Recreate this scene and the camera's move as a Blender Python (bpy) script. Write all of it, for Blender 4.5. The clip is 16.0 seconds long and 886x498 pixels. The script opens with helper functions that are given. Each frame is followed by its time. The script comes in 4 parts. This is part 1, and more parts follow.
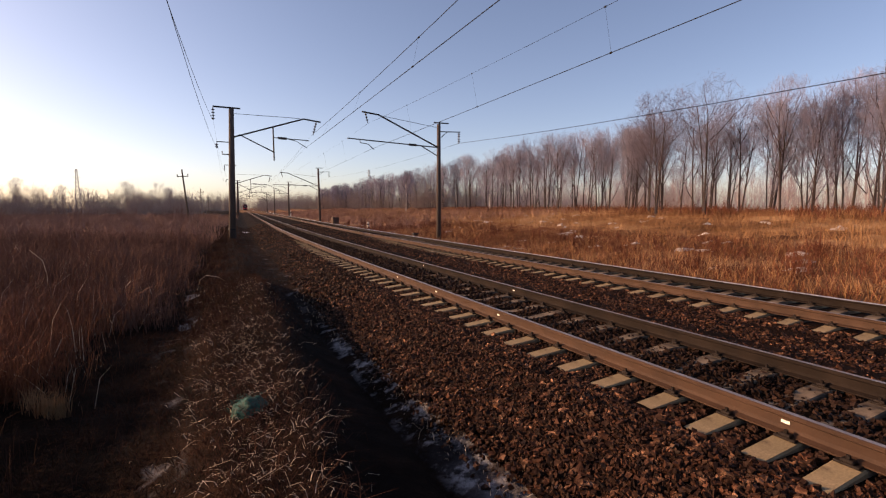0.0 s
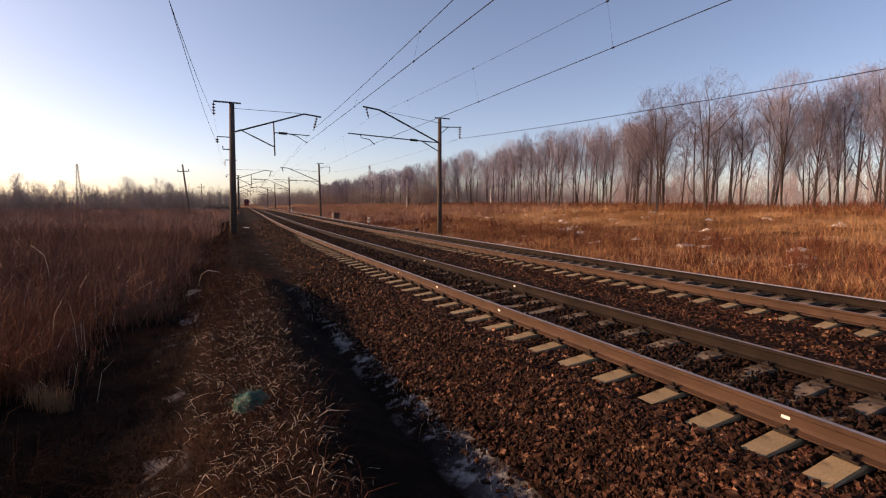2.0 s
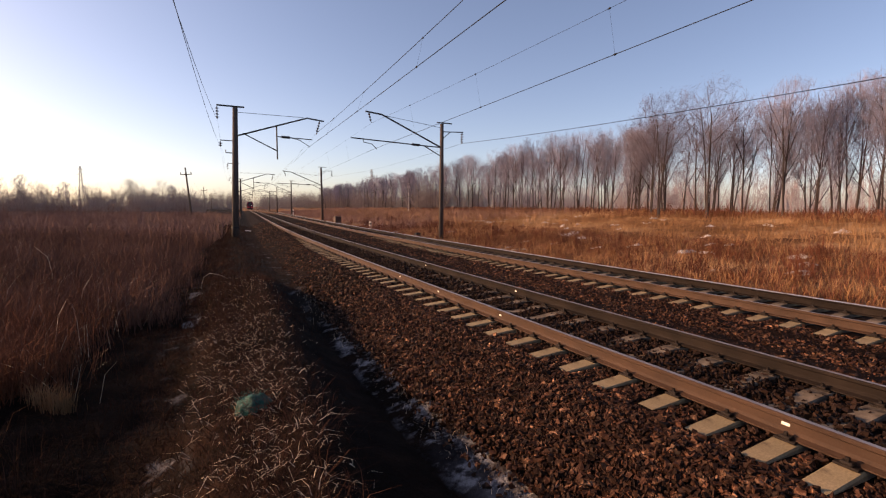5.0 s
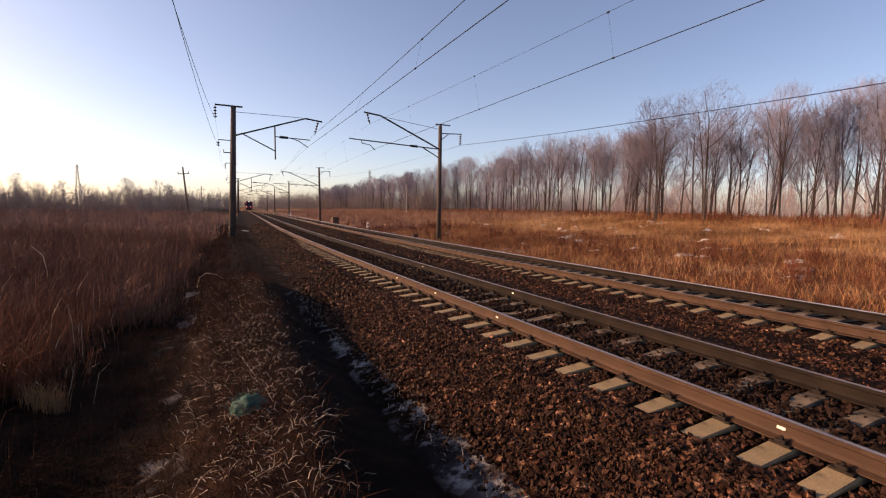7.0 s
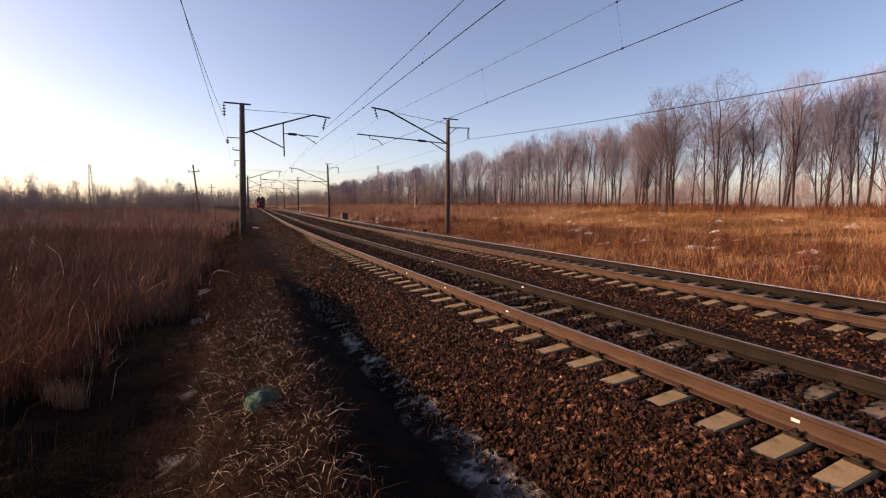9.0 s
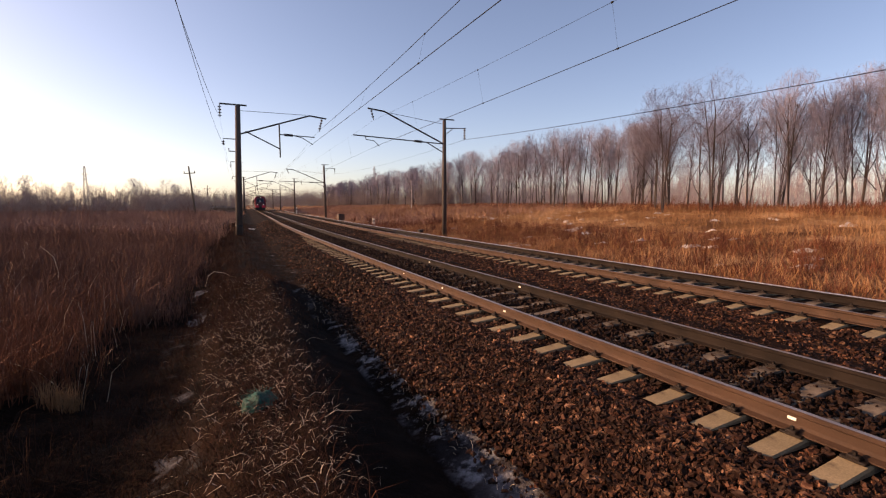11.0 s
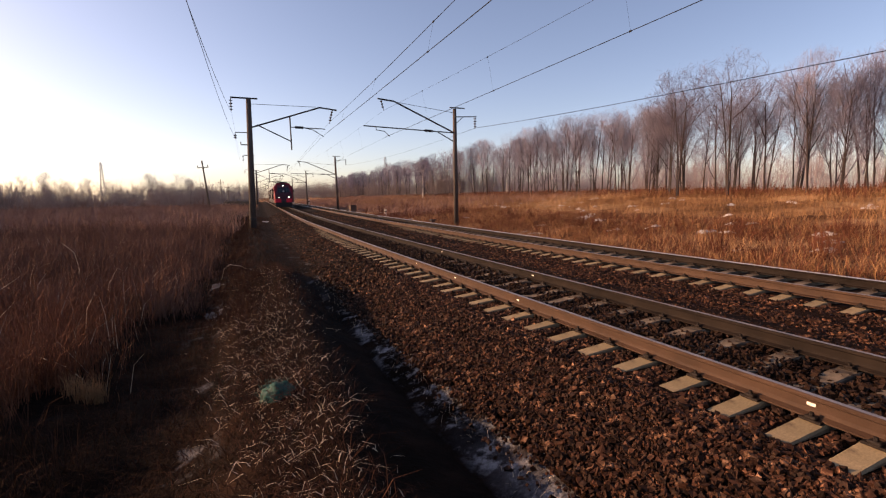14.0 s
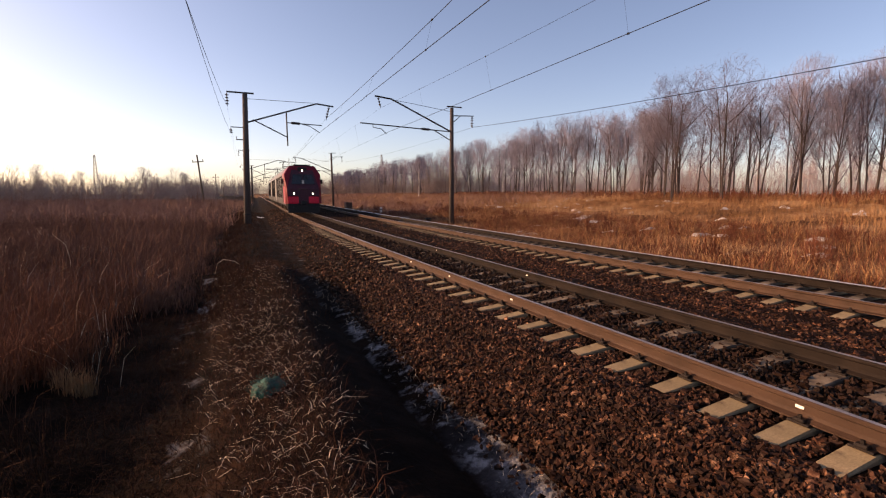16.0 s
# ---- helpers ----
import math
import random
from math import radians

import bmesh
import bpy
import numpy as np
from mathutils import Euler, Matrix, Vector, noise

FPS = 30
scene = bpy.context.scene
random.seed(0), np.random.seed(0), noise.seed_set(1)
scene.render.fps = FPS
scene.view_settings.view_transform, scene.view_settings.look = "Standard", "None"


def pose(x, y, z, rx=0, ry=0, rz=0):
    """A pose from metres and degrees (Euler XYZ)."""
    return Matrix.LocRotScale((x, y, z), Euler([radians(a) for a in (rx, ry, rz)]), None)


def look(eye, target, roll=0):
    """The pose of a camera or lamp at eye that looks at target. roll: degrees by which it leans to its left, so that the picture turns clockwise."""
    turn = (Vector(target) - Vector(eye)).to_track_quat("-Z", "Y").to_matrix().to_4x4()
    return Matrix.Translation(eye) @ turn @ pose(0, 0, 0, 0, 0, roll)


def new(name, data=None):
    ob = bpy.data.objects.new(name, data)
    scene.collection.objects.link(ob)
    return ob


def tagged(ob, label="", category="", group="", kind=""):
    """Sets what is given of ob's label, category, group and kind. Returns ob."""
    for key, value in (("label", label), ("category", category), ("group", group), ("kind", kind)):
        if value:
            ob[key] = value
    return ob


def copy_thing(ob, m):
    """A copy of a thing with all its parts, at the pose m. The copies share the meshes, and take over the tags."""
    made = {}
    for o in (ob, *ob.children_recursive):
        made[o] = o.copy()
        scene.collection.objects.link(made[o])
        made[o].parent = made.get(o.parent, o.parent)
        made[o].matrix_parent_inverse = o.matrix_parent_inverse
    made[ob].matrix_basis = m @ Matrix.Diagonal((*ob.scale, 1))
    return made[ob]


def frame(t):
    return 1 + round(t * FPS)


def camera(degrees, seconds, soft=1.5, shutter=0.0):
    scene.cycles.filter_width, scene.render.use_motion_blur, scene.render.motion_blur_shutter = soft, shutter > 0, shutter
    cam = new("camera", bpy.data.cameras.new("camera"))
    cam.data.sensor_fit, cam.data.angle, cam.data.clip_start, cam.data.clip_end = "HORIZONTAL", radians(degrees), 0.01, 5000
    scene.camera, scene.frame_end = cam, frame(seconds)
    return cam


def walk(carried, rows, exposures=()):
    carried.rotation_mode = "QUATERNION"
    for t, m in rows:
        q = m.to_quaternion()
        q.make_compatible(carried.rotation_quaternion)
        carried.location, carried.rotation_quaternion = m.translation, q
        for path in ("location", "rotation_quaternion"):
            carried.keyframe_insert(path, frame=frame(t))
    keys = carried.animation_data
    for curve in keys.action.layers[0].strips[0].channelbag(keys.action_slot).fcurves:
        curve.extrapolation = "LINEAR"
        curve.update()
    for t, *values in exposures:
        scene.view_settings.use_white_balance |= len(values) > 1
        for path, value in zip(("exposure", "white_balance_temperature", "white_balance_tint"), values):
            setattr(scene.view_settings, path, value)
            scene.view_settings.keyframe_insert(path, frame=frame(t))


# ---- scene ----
cam = camera(86.0, 16.0, soft=1.2)
walk(cam, [
    (0, pose(0.001, 0.000, 2.470, 85.06, -0.05, -26.26)),
    (0.5, pose(-0.004, -0.005, 2.472, 85.16, 0.34, -26.10)),
    (1, pose(0.004, -0.015, 2.475, 84.95, 0.67, -25.93)),
    (1.5, pose(-0.000, -0.007, 2.467, 84.64, 0.29, -26.11)),
    (2, pose(-0.004, 0.001, 2.467, 84.52, -0.14, -26.17)),
    (2.5, pose(-0.010, 0.001, 2.471, 84.65, -0.20, -26.21)),
    (3, pose(-0.011, 0.006, 2.466, 84.38, -0.29, -26.71)),
    (3.5, pose(-0.015, -0.003, 2.469, 84.66, -0.41, -26.49)),
    (6, pose(-0.030, -0.029, 2.475, 85.20, -0.58, -25.76)),
    (6.5, pose(-0.022, -0.023, 2.472, 85.44, -1.09, -26.02)),
    (7, pose(-0.021, -0.020, 2.471, 85.26, -1.00, -26.25)),
    (7.5, pose(-0.023, -0.025, 2.475, 85.02, -0.55, -25.81)),
    (8, pose(-0.020, -0.029, 2.477, 84.72, -0.38, -25.41)),
    (8.5, pose(-0.030, -0.027, 2.475, 84.70, -0.20, -25.38)),
    (9, pose(-0.032, -0.027, 2.479, 84.58, -0.25, -25.22)),
    (11.5, pose(-0.032, -0.021, 2.470, 84.65, 0.01, -25.67)),
    (12, pose(-0.040, -0.007, 2.465, 84.00, -0.18, -25.33)),
    (12.5, pose(-0.029, -0.018, 2.478, 84.41, 0.30, -24.82)),
    (13, pose(-0.035, -0.021, 2.479, 84.15, 0.57, -24.66)),
    (13.5, pose(-0.028, -0.013, 2.476, 84.18, 1.09, -24.66)),
    (14, pose(-0.036, -0.024, 2.480, 83.39, 1.06, -24.25)),
    (14.5, pose(-0.036, -0.023, 2.478, 83.76, 1.18, -24.16)),
    (15, pose(-0.035, -0.029, 2.480, 83.63, 0.46, -24.39)),
    (15.5, pose(-0.030, -0.022, 2.475, 83.40, 0.00, -24.65)),
    (16, pose(-0.028, -0.025, 2.468, 83.26, 0.02, -24.74)),
], exposures=[(0, 0.51, 7900, 25), (3.5, 0.51, 7900, 25), (6.0, 0.61, 7900, 25), (16, 0.64, 8100, 26)])

# ---- light ----
SUN_EL, SUN_AZ = 18.5, 60.0     # degrees; azimuth turned from +Y towards -X
world = bpy.data.worlds.new("sky")
scene.world = world
world.use_nodes = True
wn = world.node_tree
sky = wn.nodes.new("ShaderNodeTexSky")
sky.sky_type = "NISHITA"
sky.sun_disc = False
sky.sun_elevation = radians(SUN_EL)
sky.sun_rotation = radians(-SUN_AZ)
sky.air_density, sky.dust_density, sky.ozone_density = 0.72, 1.2, 1.9
wn.nodes["Background"].inputs["Strength"].default_value = 0.15
clear_air = wn.nodes.new("ShaderNodeHueSaturation")
clear_air.inputs["Saturation"].default_value = 1.02
wn.links.new(sky.outputs["Color"], clear_air.inputs["Color"])
wn.links.new(clear_air.outputs["Color"], wn.nodes["Background"].inputs["Color"])
sun_data = bpy.data.lights.new("sun", "SUN")
sun_data.energy, sun_data.angle, sun_data.color = 4.8, radians(0.6), (1.0, 0.69, 0.42)
sun = new("sun", sun_data)
sun_from = Vector((-math.sin(radians(SUN_AZ)) * math.cos(radians(SUN_EL)),
                   math.cos(radians(SUN_AZ)) * math.cos(radians(SUN_EL)), math.sin(radians(SUN_EL))))
sun.matrix_world = look(sun_from * 200, (0, 0, 0))


# ---- materials ----
def ramp(nt, fac, stops):
    r = nt.nodes.new("ShaderNodeValToRGB")
    while len(r.color_ramp.elements) < len(stops):
        r.color_ramp.elements.new(0.5)
    for e, (p, c) in zip(r.color_ramp.elements, stops):
        e.position, e.color = p, (*c, 1)
    nt.links.new(fac, r.inputs["Fac"])
    return r.outputs["Color"]


def noise_tex(nt, scale, detail=5, rough=0.6, coords="Object", squeeze=None):
    tc = nt.nodes.new("ShaderNodeTexCoord")
    n = nt.nodes.new("ShaderNodeTexNoise")
    n.inputs["Scale"].default_value, n.inputs["Detail"].default_value, n.inputs["Roughness"].default_value = scale, detail, rough
    src = tc.outputs[coords]
    if squeeze:
        mp = nt.nodes.new("ShaderNodeMapping")
        mp.inputs["Scale"].default_value = squeeze
        nt.links.new(src, mp.inputs["Vector"])
        src = mp.outputs["Vector"]
    nt.links.new(src, n.inputs["Vector"])
    return n.outputs["Fac"]


def mix(nt, fac, a, b, mode="MIX"):
    m = nt.nodes.new("ShaderNodeMix")
    m.data_type, m.blend_type = "RGBA", mode
    for i, v in ((0, fac), (6, a), (7, b)):
        if isinstance(v, (int, float)):
            m.inputs[i].default_value = v
        elif isinstance(v, tuple):
            m.inputs[i].default_value = (*v, 1)
        else:
            nt.links.new(v, m.inputs[i])
    return m.outputs[2]


def surface(name, stops, scale=8.0, rough=0.85, metal=0.0, fine=60.0, bump=0.3, depth=0.01, island=0.0, each=0.0,
            coords="Object", squeeze=None, stain=None, spec=0.3, cover=False):
    """A two-scale material: colour stops over coarse noise, fine grain over it, relief, and some variation from piece to piece."""
    m = bpy.data.materials.new(name)
    m.use_nodes = True
    nt = m.node_tree
    bsdf = nt.nodes["Principled BSDF"]
    big = noise_tex(nt, scale, coords=coords, squeeze=squeeze)
    small = noise_tex(nt, fine, 3, 0.7, coords=coords)
    col = ramp(nt, big, stops)
    col = mix(nt, 0.55, col, ramp(nt, small, [(0.3, (0.55, 0.55, 0.55)), (0.7, (1.35, 1.35, 1.35))]), "MULTIPLY")
    if stain:
        mask = ramp(nt, noise_tex(nt, stain[1], 6, 0.65, coords=coords), [(stain[2], (0, 0, 0)), (stain[2] + 0.12, (1, 1, 1))])
        col = mix(nt, mask, col, stain[0])
    if cover:
        # the rising field is covered by dry grass litter
        pos = nt.nodes.new("ShaderNodeNewGeometry").outputs["Position"]
        sep = nt.nodes.new("ShaderNodeSeparateXYZ")
        nt.links.new(pos, sep.inputs[0])
        field = nt.nodes.new("ShaderNodeMapRange")
        for i, v in ((1, 13.5), (2, 17.0)):
            field.inputs[i].default_value = v
        nt.links.new(sep.outputs["X"], field.inputs[0])
        litter = ramp(nt, noise_tex(nt, 0.22, 6, 0.65), [(0.35, (0.09, 0.04, 0.02)), (0.5, (0.17, 0.085, 0.043)), (0.62, (0.32, 0.195, 0.11))])
        col = mix(nt, field.outputs[0], col, litter)

        def band(axis, values):
            m = nt.nodes.new("ShaderNodeMapRange")
            for i, v in zip((1, 2, 3, 4), values):
                m.inputs[i].default_value = v
            nt.links.new(sep.outputs[axis], m.inputs[0])
            return m.outputs[0]

        def calc(op, a, b):
            m = nt.nodes.new("ShaderNodeMath")
            m.operation = op
            m.use_clamp = True
            for i, v in enumerate((a, b)):
                if isinstance(v, (int, float)):
                    m.inputs[i].default_value = v
                else:
                    nt.links.new(v, m.inputs[i])
            return m.outputs[0]

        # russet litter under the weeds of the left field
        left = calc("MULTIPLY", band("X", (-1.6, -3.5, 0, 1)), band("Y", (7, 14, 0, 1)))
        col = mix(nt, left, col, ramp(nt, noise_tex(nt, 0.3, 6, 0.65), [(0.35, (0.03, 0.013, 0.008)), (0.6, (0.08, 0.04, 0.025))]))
        # remains of snow in the two hollows beside the ridge, their shade held in dim bluish tones
        west = calc("MULTIPLY", band("X", (-0.95, -0.65, 0, 1)), band("X", (-0.4, -0.2, 1, 0)))
        east = calc("MULTIPLY", band("X", (1.9, 2.15, 0, 1)), band("X", (2.35, 2.6, 1, 0)))
        hollow = calc("MAXIMUM", west, east)
        patch = calc("MULTIPLY", ramp(nt, noise_tex(nt, 1.4, 8, 0.7), [(0.56, (0, 0, 0)), (0.72, (1, 1, 1))]), hollow)
        col = mix(nt, patch, col, (0.17, 0.17, 0.185))
        toe = calc("MULTIPLY", ramp(nt, noise_tex(nt, 3.2, 8, 0.72), [(0.50, (0, 0, 0)), (0.62, (1, 1, 1))]), east)
        col = mix(nt, calc("MULTIPLY", toe, band("Y", (9.5, 14, 1, 0))), col, (0.26, 0.26, 0.28))
        ditch = calc("MULTIPLY", calc("MULTIPLY", band("X", (1.92, 2.2, 0, 1)), band("X", (2.35, 2.6, 1, 0))), band("Y", (4.8, 3.0, 0, 1)))
        smear = calc("MULTIPLY", ramp(nt, noise_tex(nt, 2.2, 7, 0.7), [(0.36, (0, 0, 0)), (0.72, (1, 1, 1))]), ditch)
        col = mix(nt, smear, col, (0.17, 0.17, 0.195))
    if island or each:
        src = nt.nodes.new("ShaderNodeNewGeometry").outputs["Random Per Island"] if island else nt.nodes.new("ShaderNodeObjectInfo").outputs["Random"]
        k = island or each
        stops = [(0.0, (1 - k,) * 3), (1.0, (1 + k, 1 + k * 0.9, 1 + k * 0.8))]
        if k > 0.8:     # broken stone: mostly dull, a few pale pieces
            stops = [(0.0, (0.25,) * 3), (0.7, (1.0,) * 3), (0.9, (1.7, 1.65, 1.6)), (1.0, (2.7, 2.65, 2.6))]
        col = mix(nt, 1.0, col, ramp(nt, src, stops), "MULTIPLY")
    nt.links.new(col, bsdf.inputs["Base Color"])
    bsdf.inputs["Roughness"].default_value, bsdf.inputs["Metallic"].default_value = rough, metal
    bsdf.inputs["Specular IOR Level"].default_value = spec
    if bump:
        b = nt.nodes.new("ShaderNodeBump")
        b.inputs["Strength"].default_value, b.inputs["Distance"].default_value = bump, depth
        nt.links.new(small, b.inputs["Height"])
        nt.links.new(b.outputs["Normal"], bsdf.inputs["Normal"])
    return m


def glow(name, colour, strength):
    m = bpy.data.materials.new(name)
    m.use_nodes = True
    b = m.node_tree.nodes["Principled BSDF"]
    b.inputs["Base Color"].default_value = (*colour, 1)
    b.inputs["Emission Color"].default_value = (*colour, 1)
    b.inputs["Emission Strength"].default_value = strength
    return m


# Nearly black: shade in the ditch and hollows is put into this soil colour.
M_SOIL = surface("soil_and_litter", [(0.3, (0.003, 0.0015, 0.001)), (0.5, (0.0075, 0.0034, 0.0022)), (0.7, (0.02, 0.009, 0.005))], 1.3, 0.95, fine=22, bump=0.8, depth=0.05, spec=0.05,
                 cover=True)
# Dull copy of the snow, stained with dirt: shade is in its base colour.
M_SNOW = surface("dirty_shaded_snow", [(0.3, (0.05, 0.05, 0.055)), (0.7, (0.14, 0.14, 0.15))], 7, 0.6, fine=40, bump=0.5, depth=0.02,
                 stain=((0.06, 0.04, 0.03), 9.0, 0.50))
M_WHITE = surface("field_snow", [(0.3, (0.32, 0.31, 0.31)), (0.7, (0.52, 0.51, 0.51))], 3, 0.6, fine=30, bump=0.4, depth=0.02, stain=((0.20, 0.11, 0.06), 4.0, 0.58))
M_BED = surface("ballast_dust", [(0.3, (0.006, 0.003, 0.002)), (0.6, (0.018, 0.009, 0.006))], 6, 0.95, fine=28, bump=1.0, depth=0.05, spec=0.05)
# The palest stop stands in for glints on the stones.
M_STONE = surface("ballast_stone", [(0.3, (0.016, 0.0068, 0.004)), (0.55, (0.042, 0.0172, 0.010)), (0.70, (0.20, 0.105, 0.064))], 9, 0.7, fine=50, bump=0, spec=0.12, island=0.92)
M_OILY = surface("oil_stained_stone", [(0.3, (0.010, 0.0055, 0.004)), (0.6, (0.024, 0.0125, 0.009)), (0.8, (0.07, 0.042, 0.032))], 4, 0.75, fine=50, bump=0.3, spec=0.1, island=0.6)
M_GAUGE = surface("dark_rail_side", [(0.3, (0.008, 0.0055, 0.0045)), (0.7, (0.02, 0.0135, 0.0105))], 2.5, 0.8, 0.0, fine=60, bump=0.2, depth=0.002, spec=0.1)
M_CONC = surface("sleeper_concrete", [(0.3, (0.17, 0.125, 0.070)), (0.7, (0.285, 0.215, 0.13))], 3, 0.9, fine=60, bump=0.3, depth=0.005, each=0.12,
                 stain=((0.05, 0.03, 0.02), 2.2, 0.60))
M_CONCDIRT = surface("dirty_sleeper_concrete", [(0.38, (0.040, 0.029, 0.022)), (0.5, (0.115, 0.086, 0.062)), (0.7, (0.20, 0.155, 0.112))], 4, 0.9, fine=60, bump=0.3, depth=0.005, each=0.2)
M_RUST = surface("rusty_rail_steel", [(0.3, (0.035, 0.0178, 0.0108)), (0.7, (0.065, 0.034, 0.021))], 2.5, 0.75, 0.0, fine=70, bump=0.25, depth=0.003, spec=0.2)
M_HEAD = surface("worn_rail_head", [(0.3, (0.60, 0.57, 0.54)), (0.7, (0.80, 0.77, 0.74))], 3, 0.36, 0.9, fine=40, bump=0.05, depth=0.001)
M_DULL = surface("dull_rail_head", [(0.3, (0.30, 0.22, 0.175)), (0.7, (0.44, 0.345, 0.29))], 3, 0.33, 0.7, fine=40, bump=0.05, depth=0.001, spec=0.5)
M_FAST = surface("dark_fastening_steel", [(0.3, (0.008, 0.005, 0.004)), (0.7, (0.02, 0.013, 0.01))], 20, 0.7, 0.3)
M_PAINT = surface("white_mark_paint", [(0.3, (0.7, 0.66, 0.58)), (0.7, (0.85, 0.82, 0.75))], 30, 0.6, bump=0.1)
M_POLE = surface("weathered_pole_concrete", [(0.3, (0.05, 0.037, 0.033)), (0.7, (0.095, 0.072, 0.063))], 2, 0.9, fine=40, squeeze=(3, 3, 0.4), bump=0.3)
M_STEEL = surface("dark_painted_steel", [(0.3, (0.02, 0.018, 0.02)), (0.7, (0.045, 0.04, 0.04))], 6, 0.6, 0.4)
M_WIRE = surface("wire_metal", [(0.3, (0.008, 0.008, 0.010)), (0.7, (0.018, 0.018, 0.022))], 2, 0.8, bump=0, spec=0.1)
M_INS = surface("insulator_ceramic", [(0.3, (0.03, 0.02, 0.018)), (0.7, (0.06, 0.04, 0.035))], 10, 0.25)
M_WOOD = surface("grey_pole_wood", [(0.3, (0.10, 0.075, 0.055)), (0.7, (0.18, 0.14, 0.11))], 4, 0.9, squeeze=(6, 6, 0.4))
M_BARK = surface("bare_tree_bark", [(0.3, (0.030, 0.022, 0.022)), (0.7, (0.068, 0.051, 0.050))], 2.5, 0.95, fine=18, squeeze=(4, 4, 0.6), each=0.2)
M_TWIG = surface("thin_twigs", [(0.3, (0.165, 0.152, 0.195)), (0.7, (0.275, 0.253, 0.32))], 1.0, 0.95, bump=0, each=0.2, spec=0.05)
M_DARKTWIG = surface("dense_dark_twigs", [(0.3, (0.10, 0.085, 0.106)), (0.7, (0.17, 0.146, 0.178))], 1.0, 0.95, bump=0, spec=0.05)
# Pale mauve tone that puts haze into the colour of the added wood.
M_HAZE = surface("haze_pale_twigs", [(0.3, (0.24, 0.20, 0.215)), (0.7, (0.36, 0.31, 0.325))], 1.0, 0.95, bump=0, spec=0.05)
# Steel of the far pylons, made pale so its colour holds the haze.
M_HAZESTEEL = surface("haze_pale_steel", [(0.3, (0.22, 0.21, 0.22)), (0.7, (0.34, 0.33, 0.34))], 6, 0.7)
# Twigs of the far woods, paled: distance haze is put into their colour.
M_FAR = surface("haze_grey_twigs", [(0.3, (0.25, 0.20, 0.18)), (0.7, (0.36, 0.295, 0.265))], 0.3, 0.95, bump=0, spec=0.05)
M_BIRCH = surface("birch_bark", [(0.3, (0.45, 0.40, 0.35)), (0.6, (0.65, 0.6, 0.55))], 2.5, 0.9, stain=((0.06, 0.05, 0.04), 3.0, 0.6))
M_GOLD = surface("golden_dry_grass", [(0.3, (0.15, 0.074, 0.035)), (0.5, (0.265, 0.142, 0.071)), (0.7, (0.44, 0.275, 0.16))], 0.12, 0.9, fine=3, bump=0, island=0.15, spec=0.1)
M_RED = surface("russet_dry_weeds", [(0.3, (0.085, 0.029, 0.017)), (0.6, (0.15, 0.055, 0.033)), (0.75, (0.24, 0.11, 0.066))], 0.3, 0.9, fine=3, bump=0, island=0.2, spec=0.1)
# Darker copy of the weeds: shade of the near left is in its colour.
M_WEED = surface("dark_weeds_with_shade", [(0.3, (0.027, 0.0115, 0.0075)), (0.6, (0.052, 0.024, 0.016)), (0.75, (0.095, 0.052, 0.034))], 0.3, 0.9, fine=3, bump=0, island=0.3, spec=0.05)
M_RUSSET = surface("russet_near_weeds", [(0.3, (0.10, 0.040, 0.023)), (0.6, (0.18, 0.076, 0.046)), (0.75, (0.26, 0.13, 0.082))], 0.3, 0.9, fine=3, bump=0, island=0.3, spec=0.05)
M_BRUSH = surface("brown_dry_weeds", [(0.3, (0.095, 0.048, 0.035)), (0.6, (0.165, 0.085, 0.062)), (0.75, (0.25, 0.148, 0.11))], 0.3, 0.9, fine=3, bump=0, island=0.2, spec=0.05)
# Paler copy for distant weeds: haze put into the colour.
M_HAZEWEED = surface("haze_pale_weeds", [(0.3, (0.17, 0.095, 0.075)), (0.6, (0.28, 0.165, 0.13)), (0.75, (0.40, 0.26, 0.20))], 0.1, 0.9, fine=3, bump=0, island=0.2, spec=0.05)
M_STRAW = surface("pale_straw", [(0.3, (0.45, 0.34, 0.24)), (0.7, (0.75, 0.63, 0.50))], 3, 0.8, bump=0, island=0.35)
M_BAG = surface("green_plastic_net", [(0.3, (0.001, 0.028, 0.025)), (0.7, (0.003, 0.095, 0.078))], 30, 0.55, fine=80, bump=0.8, spec=0.2)
M_LRED = surface("locomotive_red_paint", [(0.3, (0.23, 0.006, 0.020)), (0.7, (0.31, 0.010, 0.028))], 1.2, 0.42, fine=9, bump=0.03, spec=0.4)
M_LGREY = surface("locomotive_grey_paint", [(0.3, (0.14, 0.13, 0.13)), (0.7, (0.20, 0.19, 0.185))], 1.2, 0.5, fine=9, bump=0.03)
M_LDARK = surface("locomotive_dark_paint", [(0.3, (0.010, 0.008, 0.009)), (0.7, (0.022, 0.018, 0.019))], 1.5, 0.6, fine=12, bump=0.05)
M_LFACE = surface("dark_red_front_paint", [(0.3, (0.045, 0.010, 0.020)), (0.7, (0.075, 0.017, 0.032))], 1.5, 0.6, fine=12, bump=0.05)
# Darker copy of the cab red: shade on the nose is in the colour.
M_LNOSE = surface("shaded_red_paint", [(0.3, (0.15, 0.007, 0.018)), (0.7, (0.21, 0.011, 0.026))], 1.5, 0.6, fine=12, bump=0.04, spec=0.2)
M_LBRIGHT = surface("bright_red_paint", [(0.3, (0.66, 0.012, 0.040)), (0.7, (0.78, 0.02, 0.055))], 1.5, 0.5, fine=12, bump=0.02)
M_LGLASS = surface("dark_cab_glass", [(0.3, (0.012, 0.013, 0.016)), (0.7, (0.02, 0.02, 0.024))], 2, 0.08, bump=0, spec=0.6)
